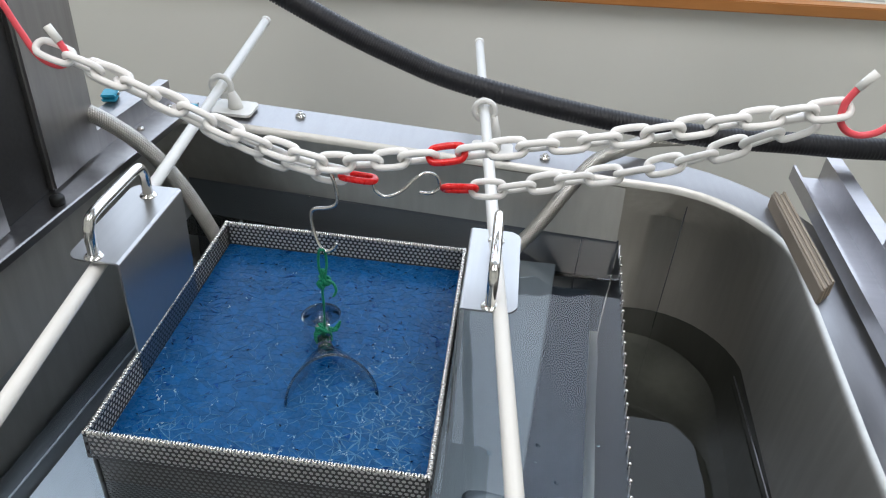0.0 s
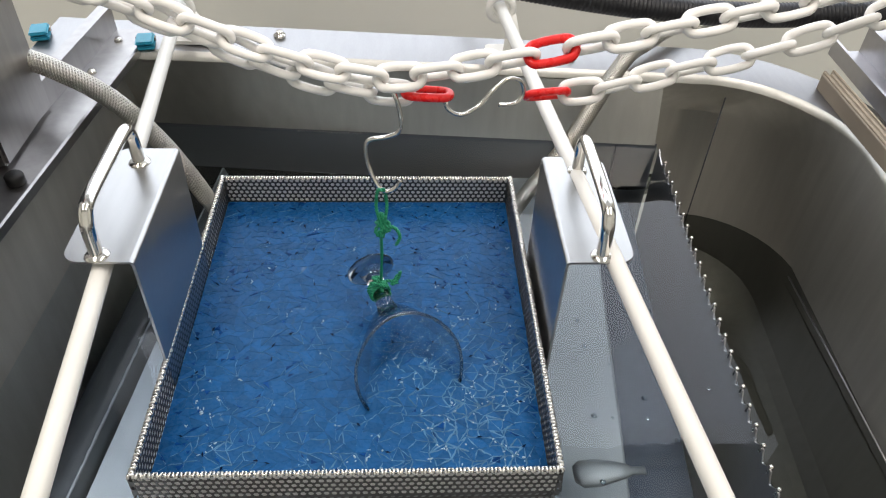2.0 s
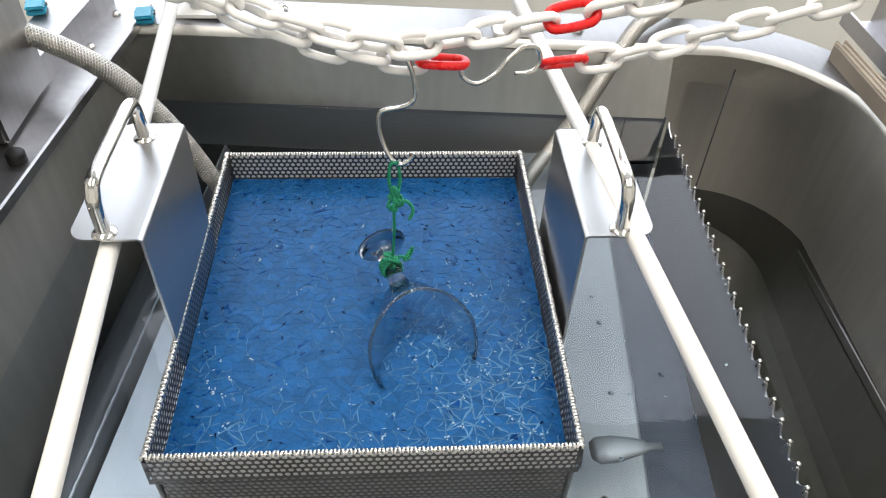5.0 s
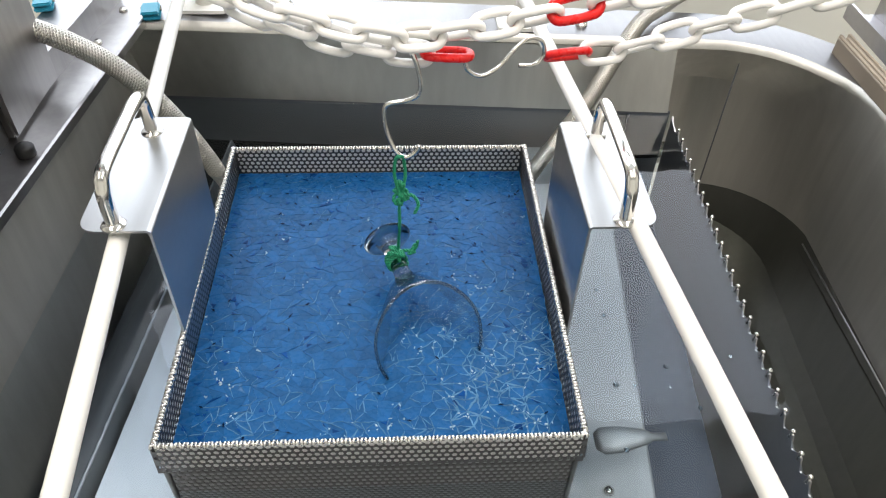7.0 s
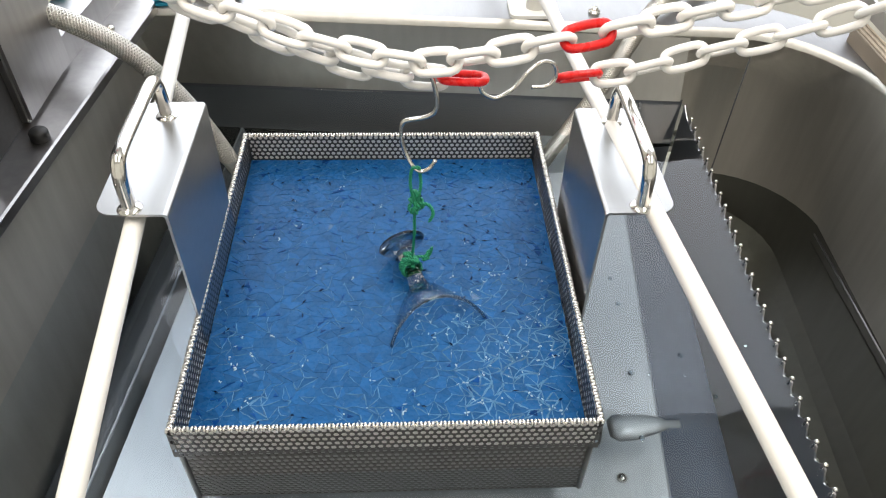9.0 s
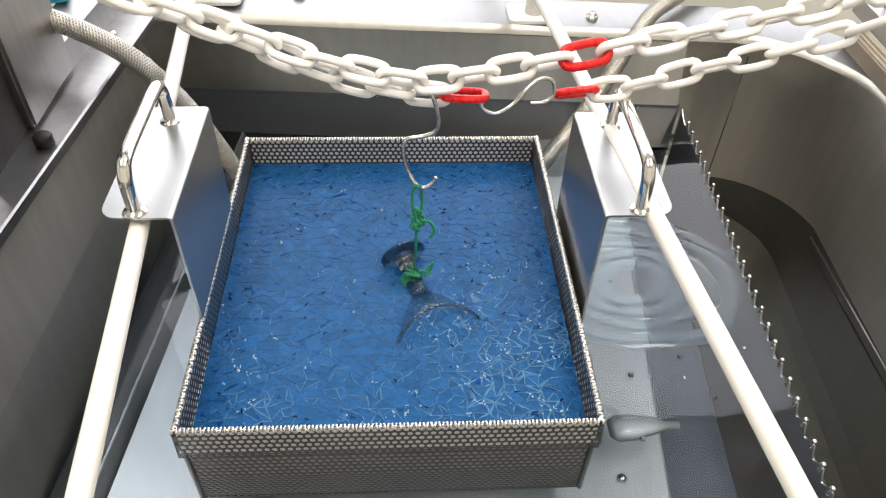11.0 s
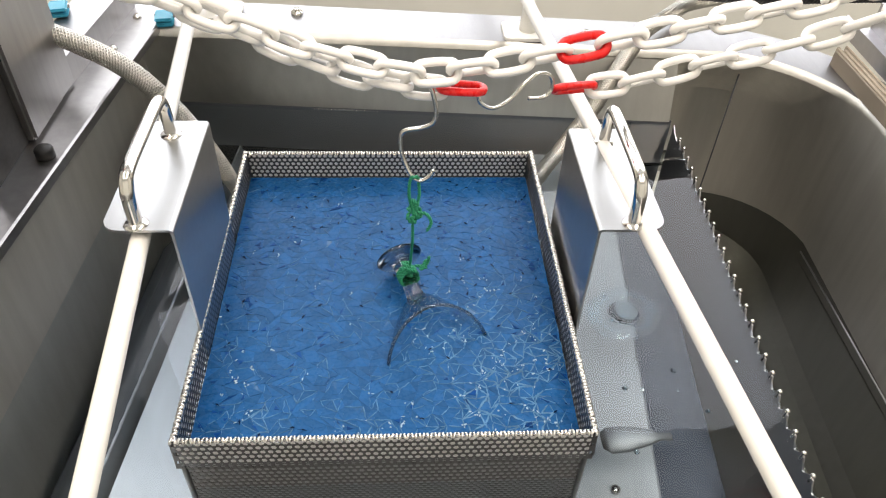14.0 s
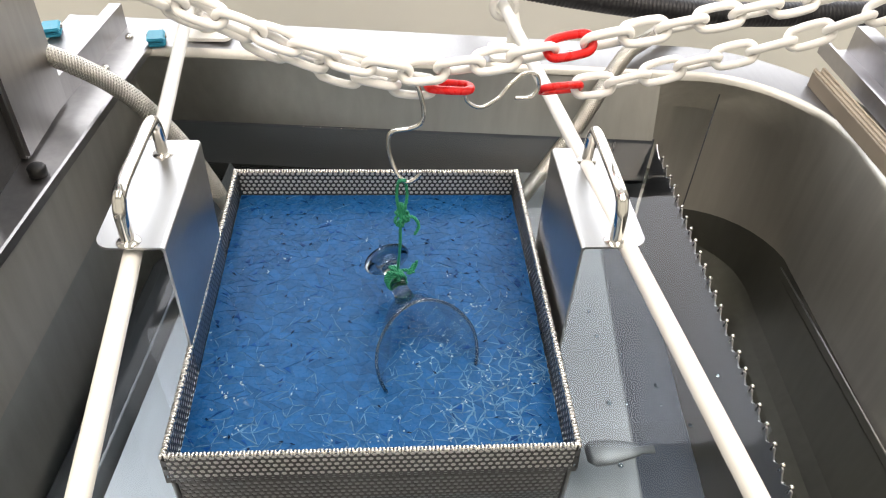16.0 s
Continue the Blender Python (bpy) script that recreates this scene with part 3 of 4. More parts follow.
        if rng.random() < 0.26 * wet(tri[0]) ** 2 + (0.30 if abs(tri[0][0] + 0.118) < 0.014 and 0.03 < tri[0][1] < 0.11 else 0.004):
            c = Vector((*tri[0], MEDIA_Z + 0.0002))
            for _ in range(rng.randint(1, 3)):
                c = c + Vector((rng.gauss(0, 0.0025), rng.gauss(0, 0.0025), 0))
                rx, ry, turn = rng.uniform(0.0005, 0.0018), rng.uniform(0.0004, 0.0009), rng.uniform(0, 3.14)
                n = len(bv)
                for ring, h in ((1.0, 0.0), (0.7, 0.6), (0.3, 0.92)):
                    for q in range(7):
                        a = 2 * math.pi * q / 7
                        x, y = ring * rx * math.cos(a), ring * ry * math.sin(a)
                        bv.append(c + Vector((x * math.cos(turn) - y * math.sin(turn), x * math.sin(turn) + y * math.cos(turn), h * ry)))
                bf.append(tuple(n + 14 + q for q in range(7)))
                for ring in (0, 7):
                    bf += [(n + ring + q, n + ring + (q + 1) % 7, n + ring + 7 + (q + 1) % 7, n + ring + 7 + q) for q in range(7)]
        if rng.random() < (0.10 if tri[0][1] > 0.14 else 0.02):
            c, turn = Vector((*tri[2], MEDIA_Z + 0.0004)), rng.uniform(0, 3.14)
            u = Vector((math.cos(turn), math.sin(turn), 0)) * rng.uniform(0.0010, 0.0026)
            v = Vector((-u.y, u.x, 0)).normalized() * rng.uniform(0.0003, 0.0008)
            n = len(mv)
            mv += [c - u, c - v, c + u, c + v, c + Vector((0, 0, 0.0005))]
            mf += [(n, n + 1, n + 4), (n + 1, n + 2, n + 4), (n + 2, n + 3, n + 4), (n + 3, n, n + 4)]
        if rng.random() < (0.050 if tri[0][1] > 0.17 else 0.012):
            c = Vector((*tri[0], MEDIA_Z + 0.0011))
            q = Euler((rng.gauss(0, 0.2), rng.gauss(0, 0.2), rng.uniform(0, 6.3))).to_matrix()
            n = len(fv)
            fv += [c + q @ Vector(v) * rng.uniform(0.7, 1.5) for v in ((-0.0022, 0, 0), (0.0006, -0.0007, 0.0002), (0.0024, 0.0003, 0), (0.0002, 0.0009, 0.0003), (0, 0, -0.0008))]
            ff += [(n, n + 1, n + 2, n + 3), (n + 1, n, n + 4), (n + 2, n + 1, n + 4), (n + 3, n + 2, n + 4), (n, n + 3, n + 4)]
    for name, v, f, mat, label in (("meniscus", mv, mf, M_GLINT, "water lines between chips, glints put into their pale colour"), ("water_bead", bv, bf, M_BEAD, "water beads on the chips, glints put into their pale colour"), ("dark_chip", dv, df, M_DEEP, "darker blue chips among the rest"), ("fleck", fv, ff, M_FLECK, "small dark blue flecks on the chips")):
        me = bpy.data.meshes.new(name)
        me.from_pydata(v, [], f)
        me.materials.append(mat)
        if name in ("meniscus", "water_bead"):
            me.polygons.foreach_set("use_smooth", [True] * len(f))
        ob = new(name, me)
        ob.parent = t
        tagged(ob, label, kind="stuff")
    me = bpy.data.meshes.new("chip_bed")
    me.from_pydata(verts, [], faces)
    me.materials.append(M_CHIP)
    ob = new("chip_bed", me)
    ob.parent = t
    tagged(ob, "closely packed wet blue chips", kind="stuff")
    part("film", box_bm(x0, x1, y0, y1, MEDIA_Z - 0.003, MEDIA_Z - 0.00022), M_CHIPBED, t, "thin pale water film between the chips", smooth=False)
    part("chip_bulk", box_bm(x0 + 0.012, x1 - 0.012, y0 + 0.012, y1 - 0.012, MEDIA_Z - 0.070, MEDIA_Z - 0.0035), M_CHIP, t, "lower layers of blue chips", smooth=False)
    return t


media()


# ---- rods, ring stands and brackets ----
def rod_x(side, y):
    return (-0.178 if side < 0 else 0.198) - 0.099 * (y - 0.113)


ROD_Z = 0.0945


def rod(side, y_end):
    t = thing("support_rod", "long white plastic coated support rod across the tank", "rod", "support rods")
    a, b = Vector((rod_x(side, -0.36), -0.36, ROD_Z)), Vector((rod_x(side, y_end), y_end, ROD_Z + 0.004))
    part("tube", tube_bm([a, a.lerp(b, 0.5), b], 0.0069, 20), M_WHITE, t)
    d = (b - a).normalized()
    part("end_cap", tube_bm([b - d * 0.006, b + d * 0.001, b + d * 0.003], 0.0083, 18), M_WHITE, t, "slightly wider rod end cap")
    return t


rod(-1, 0.84)
rod(1, 0.835)


def ring_stand(x, y):
    """A white eye on a post and foot plate, through which the rod passes."""
    t = thing("ring_stand", "white coated ring stand on a rounded foot plate", "stand", "ring stands")
    z = rim_z(x)
    def rr(w, h, r=0.008):
        o = []
        for cx, cy, a0 in ((w - r, h - r, 0), (-w + r, h - r, 90), (-w + r, -h + r, 180), (w - r, -h + r, 270)):
            o += [(cx + r * math.cos(radians(a0 + k * 22.5)), cy + r * math.sin(radians(a0 + k * 22.5))) for k in range(5)]
        return o
    f = part("foot", sheet_bm(rr(0.030, 0.024), 0.004), M_WHITE, t, "rounded rectangular foot plate", smooth=False)
    f.location = (x + 0.016, y, z + 0.0045)
    part("ring", tube_bm([(x + 0.0145 * math.cos(a), y, ROD_Z + 0.003 + 0.0145 * math.sin(a)) for a in [2 * math.pi * k / 24 for k in range(24)]], 0.0042, 10, True), M_WHITE, t, "white ring round the rod")
    part("post", tube_bm([(x + 0.0135, y, ROD_Z - 0.004), (x + 0.017, y, (ROD_Z + z) / 2), (x + 0.018, y, z + 0.004)], 0.0075, 12, radius=lambda i: (0.0055, 0.009, 0.011)[i]), M_WHITE, t, "white flared post")
    return t


ring_stand(rod_x(-1, 0.545), 0.545)
ring_stand(rod_x(1, 0.555), 0.555)
ring_stand(rod_x(-1, -0.21), -0.21)


def bracket(side, z, y0, y1, x_in, x_out):
    t = thing("hanging_bracket", "bent stainless steel hanging bracket with a bar handle", "bracket", "basket brackets")
    s = 1 if x_out > x_in else -1
    r = 0.013
    o = [(x_in, y1), (x_in, y0)]
    for cy, a0, a1 in ((y0 + r, -90, 0), (y1 - r, 0, 90)):
        for k in range(7):
            a = radians(a0 + (a1 - a0) * k / 6)
            o.append((x_out - s * r + s * r * math.cos(a), cy + r * math.sin(a)))
    ob = part("top_plate", sheet_bm(o, 0.002), M_PLATE, t, "satin steel top plate with rounded corners", smooth=False)
    ob.location.z = z
    # rounded bend and drop plate
    bend = [(x_in, z), (x_in - s * 0.002, z - 0.0008), (x_in - s * 0.003, z - 0.003), (x_in - s * 0.003, z - 0.165), (x_in - s * 0.001, z - 0.165), (x_in - s * 0.001, z - 0.004), (x_in, z - 0.002)]
    sharp(part("drop_plate", profile_bm(bend, y0, y1), M_PLATE, t, "upright steel plate against the basket"), 50)
    xm = (x_in + x_out) / 2
    ya, yb = y0 + 0.007, y1 - 0.020
    path = smooth_path([(xm, ya, z), (xm, ya + 0.001, z + 0.022), (xm, ya + 0.004, z + 0.031), (xm, ya + 0.013, z + 0.0375), (xm, (ya + yb) / 2, z + 0.0385), (xm, yb - 0.013, z + 0.0375), (xm, yb - 0.004, z + 0.031), (xm, yb - 0.001, z + 0.022), (xm, yb, z)], 6)
    grip = part("handle", tube_bm(path, 0.0051, 16), M_POLISHED, t, "polished round bar handle")
    for y in (ya, yb):
        w = part("weld", lathe_bm([(0.0, 0.003), (0.006, 0.003), (0.0085, 0.0008), (0.009, 0), (0, 0)], 18), M_POLISHED, grip, "round weld bead")
        w.location = (xm, y, z)
    return t


bracket(-1, 0.110, 0.100, 0.240, -0.153, -0.201)
bracket(1, 0.099, 0.110, 0.246, 0.163, 0.213)


# ---- braided hoses and black hose ----
def braided_hose(points, r, label):
    t = thing("braided_hose", label, "hose", "braided hoses")
    path = smooth_path(points, 14)
    part("core", tube_bm(path, r * 0.9, 12), M_BRAID, t)
    bm = bmesh.new()
    fine = smooth_path(points, 40)
    n = len(fine)
    length = sum((fine[i + 1] - fine[i]).length for i in range(n - 1))
    turns = length / 0.028
    up0 = None
    frames = []
    for i, p in enumerate(fine):
        d = (fine[min(i + 1, n - 1)] - fine[max(i - 1, 0)]).normalized()
        up0 = d.orthogonal().normalized() if up0 is None else (up0 - d * up0.dot(d)).normalized()
        frames.append((p, up0.copy(), d.cross(up0)))
    for sgn in (1, -1):
        for k in range(10):
            strand = []
            for i, (p, u, v) in enumerate(frames):
                a = sgn * 2 * math.pi * turns * i / n + 2 * math.pi * k / 10
                strand.append(p + (u * math.cos(a) + v * math.sin(a)) * r)
            strand_into(bm, strand, 0.0010)
    tagged(part("braid", bm, M_BRAID, t, "woven steel wire braid"), kind="stuff")
    return t


def strand_into(bm, pts, r):
    """A thin four-sided wire."""
    prev, up = None, None
    n = len(pts)
    for i, p in enumerate(pts):
        d = (pts[min(i + 1, n - 1)] - pts[max(i - 1, 0)]).normalized()
        up = d.orthogonal().normalized() if up is None else (up - d * up.dot(d)).normalized()
        s = d.cross(up)
        ring = [bm.verts.new(p + up * r), bm.verts.new(p + s * r), bm.verts.new(p - up * r), bm.verts.new(p - s * r)]
        if prev:
            for k in range(4):
                bm.faces.new((prev[k], prev[(k + 1) % 4], ring[(k + 1) % 4], ring[k]))
        prev = ring


braided_hose([(-0.42, 0.385, 0.150), (-0.355, 0.370, 0.136), (-0.300, 0.366, 0.117), (-0.257, 0.368, 0.087), (-0.230, 0.380, 0.042), (-0.209, 0.390, -0.008), (-0.189, 0.398, -0.068), (-0.178, 0.40, -0.12), (-0.172, 0.40, -0.15)], 0.0092, "silver braided steel hose entering the tank water")
braided_hose([(0.47, 0.70, 0.02), (0.40, 0.635, 0.040), (0.352, 0.585, 0.042), (0.318, 0.550, 0.040), (0.285, 0.515, 0.012), (0.25, 0.482, -0.03), (0.21, 0.45, -0.072), (0.175, 0.41, -0.11), (0.16, 0.39, -0.15)], 0.0092, "silver braided steel hose over the tank rim")


def corrugated_hose():
    t = thing("corrugated_hose", "black corrugated plastic hose hanging before the wall", "hose")
    pts = smooth_path([(-0.25, 0.6, 0.268), (-0.156, 0.6, 0.224), (-0.062, 0.6, 0.18), (0.019, 0.6, 0.148), (0.102, 0.6, 0.121), (0.227, 0.6, 0.098), (0.352, 0.6, 0.082), (0.475, 0.6, 0.074), (0.594, 0.6, 0.077), (0.711, 0.6, 0.081), (0.85, 0.62, 0.089), (1.1, 0.66, 0.105), (1.4, 0.72, 0.13)], 70)
    part("tube", tube_bm(pts, 0.024, 20, radius=lambda i: 0.0158 if i % 3 else 0.0142), M_BLACK, t)
    return t


corrugated_hose()


# ---- lift frame: rails, columns, clips, boards ----
def left_rail():
    t = thing("side_rail", "grey steel channel rail along the tank edge", "rail", "side rails")
    z = 0.066
    prof = [(0.0, z - 0.006), (0.0, z + 0.003), (-0.002, z + 0.004), (-0.041, z + 0.004), (-0.041, z + 0.032), (-0.055, z + 0.032), (-0.055, z - 0.006)]
    part("channel", profile_bm([(x - 0.305, q) for x, q in prof], -0.50, 0.545, 0.088), M_COLUMN, t, "folded steel channel", smooth=False)
    for y in (0.06, 0.44, 0.515):
        k = part("screw", lathe_bm([(0, 0.004), (0.003, 0.004), (0.0045, 0.002), (0.005, 0), (0, 0)], 10), M_POLISHED, t)
        k.location = (-0.305 + 0.088 * y - 0.028, y, z + 0.004)
    return t


def right_rail():
    t = thing("side_rail", "grey steel channel rail along the tank edge", "rail", "side rails")
    z = 0.012
    prof = [(0.598, z), (0.598, z + 0.022), (0.602, z + 0.022), (0.602, z + 0.004), (0.640, z + 0.004), (0.640, z + 0.040), (0.662, z + 0.040), (0.662, z)]
    part("channel", profile_bm(prof, -0.45, 0.62, 0.03), M_STEEL, t, "folded steel channel", smooth=False)
    return t


left_rail()
right_rail()


def column(x, y0, s, z0, label):
    """A hollow lift column; a black block gives the shade in its slot, which faces the tank."""
    t = thing("lift_column", label, "column", "lift columns")
    h = 0.75
    part("slotted_panel", box_bm(min(x, x + s * 0.09), max(x, x + s * 0.09), y0 + 0.075, y0 + 0.182, z0, z0 + h, 0.003), M_COLUMN, t, "rear steel panel", smooth=False)
    part("slotted_panel", box_bm(min(x, x + s * 0.09), max(x, x + s * 0.09), y0 - 0.070, y0 - 0.008, z0, z0 + h, 0.003), M_COLUMN, t, "front steel panel", smooth=False)
    part("slot", box_bm(min(x + s * 0.008, x + s * 0.085), max(x + s * 0.008, x + s * 0.085), y0 - 0.008, y0 + 0.075, z0, z0 + h), M_SLOTSHADE, t, "black block for the shade inside the guide slot", smooth=False)
    k = part("knob", lathe_bm([(0, 0.012), (0.006, 0.012), (0.008, 0.010), (0.008, 0.0), (0, 0)], 12), M_RUBBER, t, "small black rubber stop")
    k.location = (x - s * 0.014, y0 + 0.054, z0 - 0.002)
    return t


column(-0.312, 0.190, -1, 0.0705, "tall grey steel lift column with dark slot on the rail")
column(0.652, 0.205, 1, 0.016, "tall dark steel lift column with slot on the rail")


def clip(x, y, rz):
    t = thing("spring_clip", "small blue plastic clip on the tank flange", "clip", "blue clips")
    t.matrix_world = pose(x, y, rim_z(x) + 0.001, 0, 0, rz)
    part("jaw", box_bm(-0.010, 0.010, -0.014, 0.014, 0.0, 0.005, 0.0015), M_BLUECLIP, t, smooth=False)
    part("jaw", box_bm(-0.010, 0.010, -0.016, 0.010, 0.007, 0.011, 0.0015), M_BLUECLIP, t, smooth=False)
    part("spring", tube_bm([(-0.011, 0.004, 0.006), (0, 0.004, 0.006), (0.011, 0.004, 0.006)], 0.003, 8), M_WIRE, t)


clip(-0.256, 0.512, 10)
clip(-0.372, 0.515, 15)


def plywood():
    t = thing("plywood_strip", "stack of raw plywood strips beside the rail", "plywood", at=(0, 0, 0))
    z = rim_z(0.58) + 0.001
    for k in range(6):
        a = 0.0036 * k
        bm = box_bm(0.566 + a, 0.566 + a + 0.0033, 0.31 + 0.004 * k, 0.535 + 0.005 * (k % 3), z, z + 0.020 + 0.0012 * (k % 2), 0.0005)
        part("ply", bm, M_PLY if k % 2 else M_PLY2, t, smooth=False)


plywood()


def flange_bolt(x, y):
    t = tagged(part("flange_bolt", lathe_bm([(0, 0.0075), (0.0035, 0.0075), (0.0045, 0.006), (0.0045, 0.0035), (0.0075, 0.003), (0.0075, 0), (0, 0)], 10), M_POLISHED), "small steel bolt on the tank flange", "bolt", "flange bolts")
    t.location = (x, y, rim_z(x) + 0.0005)


flange_bolt(-0.112, 0.560)
flange_bolt(0.248, 0.562)


# ---- added ceiling lamps, out of view, that light the room with the window ----
def added_ceiling_lamp(x):
    t = thing("added_ceiling_lamp", "long white housing of an added ceiling lamp, out of view", "lamp", "ceiling lamps", at=(0, 0, 0))
    part("housing", box_bm(x - 0.17, x + 0.17, -0.98, 0.38, 1.588, 1.60, 0.002), M_CEIL, t, smooth=False)


added_ceiling_lamp(-0.55)
added_ceiling_lamp(0.75)


# ---- hanging chain, hooks, twine and glass ----
def link_mesh(mat, outer=0.0380, width=0.0212, r=0.0031):
    """One oval chain link, long along x."""
    a, b = outer / 2 - r, width / 2 - r
    pts = []
    for k in range(28):
        u = 2 * math.pi * k / 28
        c, s = math.cos(u), math.sin(u)
        x = (a - b) * (1 if c > 0 else -1) * min(1, abs(c) * 2.2) + b * c
        pts.append((x, b * s, 0))
    return finish(tube_bm(pts, r, 10, True), "link", mat)


LINK, LINK_RED = link_mesh(M_CHAIN), link_mesh(M_RED)
PITCH = 0.0257


def strand(parent, points, red=(), roll=25, jitter=10, seed=1):
    rng = random.Random(seed)
    path = [p + Vector((0, 0, 0.016)) for p in smooth_path(points, 60)]
    dist, run = [0.0], 0.0
    for p, q in zip(path, path[1:]):
        run += (q - p).length
        dist.append(run)
    n = int(run / PITCH)
    for k in range(n + 1):
        s = k * run / n
        i = max(0, min(len(path) - 2, int(np.searchsorted(dist, s)) - 1))
        p = path[i].lerp(path[i + 1], (s - dist[i]) / max(1e-9, dist[i + 1] - dist[i]))
        j0, j1 = max(0, i - 6), min(len(path) - 1, i + 7)
        d = (path[j1] - path[j0]).normalized()
        m = d.to_track_quat("X", "Z").to_matrix().to_4x4()
        is_red = k in red
        ob = new("link", LINK_RED if is_red else LINK)
        ob.parent = parent
        ob.matrix_local = Matrix.Translation(p) @ m @ pose(0, 0, 0, (0 if k % 2 else 90) + roll + rng.uniform(-jitter, jitter), 0, 0)
        if is_red:
            tagged(ob, "glossy red joining link")


def hanging_chain():
    t = thing("plastic_chain", "white plastic link chain with red joining links", "chain")
    strand(t, [(-0.208, 0.168, 0.281), (-0.155, 0.166, 0.264), (-0.100, 0.165, 0.243), (-0.040, 0.165, 0.220), (0.022, 0.165, 0.2055), (0.060, 0.163, 0.2105), (0.105, 0.158, 0.222), (0.150, 0.155, 0.234),
               (0.215, 0.158, 0.247), (0.290, 0.163, 0.262), (0.365, 0.168, 0.281), (0.437, 0.170, 0.298)], red=(14,), roll=-50, seed=3)
    strand(t, [(-0.170, 0.174, 0.263), (-0.105, 0.175, 0.235), (-0.045, 0.173, 0.2075), (0.010, 0.171, 0.1925), (0.056, 0.169, 0.1905)], red=(9,), roll=-12, seed=5)
    strand(t, [(0.147, 0.202, 0.172), (0.190, 0.206, 0.175), (0.240, 0.204, 0.191), (0.300, 0.198, 0.211), (0.360, 0.188, 0.240), (0.420, 0.178, 0.278)], red=(0,), roll=52, seed=8)
    return t


def wire_thing(name, label, category, pts, r, mat=None, caps=None):
    t = thing(name, label, category, "steel hooks" if category == "hook" else "")
    part("wire", tube_bm(smooth_path(pts, 10), r, 10), mat or M_WIRE, t)
    if caps:
        for a, b in caps:
            part("tip", tube_bm([a, Vector(a).lerp(Vector(b), 0.5), b], r * 1.25, 12), M_WHITE, t, "white end sleeve")
    return t


def twine():
    t = thing("green_twine", "green twisted twine tied in knots round the glass stem", "twine")
    def rope(pts, name="strand"):
        path = smooth_path(pts, 16)
        bm = bmesh.new()
        run = 0.0
        a, b = [], []
        up = None
        for i, p in enumerate(path):
            d = (path[min(i + 1, len(path) - 1)] - path[max(i - 1, 0)])
            run += d.length / 2
            d.normalize()
            up = d.orthogonal().normalized() if up is None else (up - d * up.dot(d)).normalized()
            s = d.cross(up)
            w = run / 0.006 * 2 * math.pi
            o = (up * math.cos(w) + s * math.sin(w)) * 0.00075
            a.append(p + o)
            b.append(p - o)
        tube_bm(a, 0.00085, 6, bm=bm)
        tube_bm(b, 0.00085, 6, bm=bm)
        part(name, bm, M_GREEN, t)
    x, y = 0.022, 0.161
    rope([(x - 0.001, y, 0.092), (x - 0.004, y, 0.108), (x - 0.003, y, 0.124), (x + 0.001, y - 0.003, 0.1285), (x + 0.003, y, 0.124), (x + 0.004, y, 0.108), (x + 0.001, y, 0.092)])
    rope([(x, y, 0.094), (x - 0.001, y, 0.075), (x - 0.001, y + 0.003, 0.055), (x - 0.003, y + 0.010, 0.017)])
    rng = random.Random(2)
    def knot(c, r, n):
        rope([(c[0] + r * rng.uniform(-1, 1), c[1] + r * rng.uniform(-1, 1), c[2] + r * 1.2 * rng.uniform(-1, 1)) for _ in range(n)], "knot")
    knot((x, y, 0.088), 0.0055, 16)
    knot((x, y, 0.097), 0.004, 9)
    rope([(x + 0.003, y, 0.090), (x + 0.010, y - 0.003, 0.091), (x + 0.014, y - 0.004, 0.083), (x + 0.011, y - 0.004, 0.074)], "loose_end")
    knot((x - 0.004, y + 0.009, 0.0165), 0.0065, 14)
    knot((x + 0.009, y + 0.009, 0.0215), 0.004, 8)
    rope([(x + 0.002, y + 0.010, 0.020), (x + 0.011, y + 0.009, 0.022), (x + 0.014, y + 0.009, 0.032)], "loose_end")
    ax = Vector((0.342, -0.940, 0))
    side = Vector((0.940, 0.342, 0))
    for k in range(4):
        c = Vector((0.0172, 0.1710, 0.0082)) + ax * (k - 1.5) * 0.0027 + Vector((0, 0, rng.uniform(-0.001, 0.001)))
        rope([c + side * 0.0084 * math.cos(2 * math.pi * j / 12) + Vector((0, 0, 0.0084 * math.sin(2 * math.pi * j / 12))) + ax * 0.002 * j / 12 for j in range(13)], "wrapping")
    return t


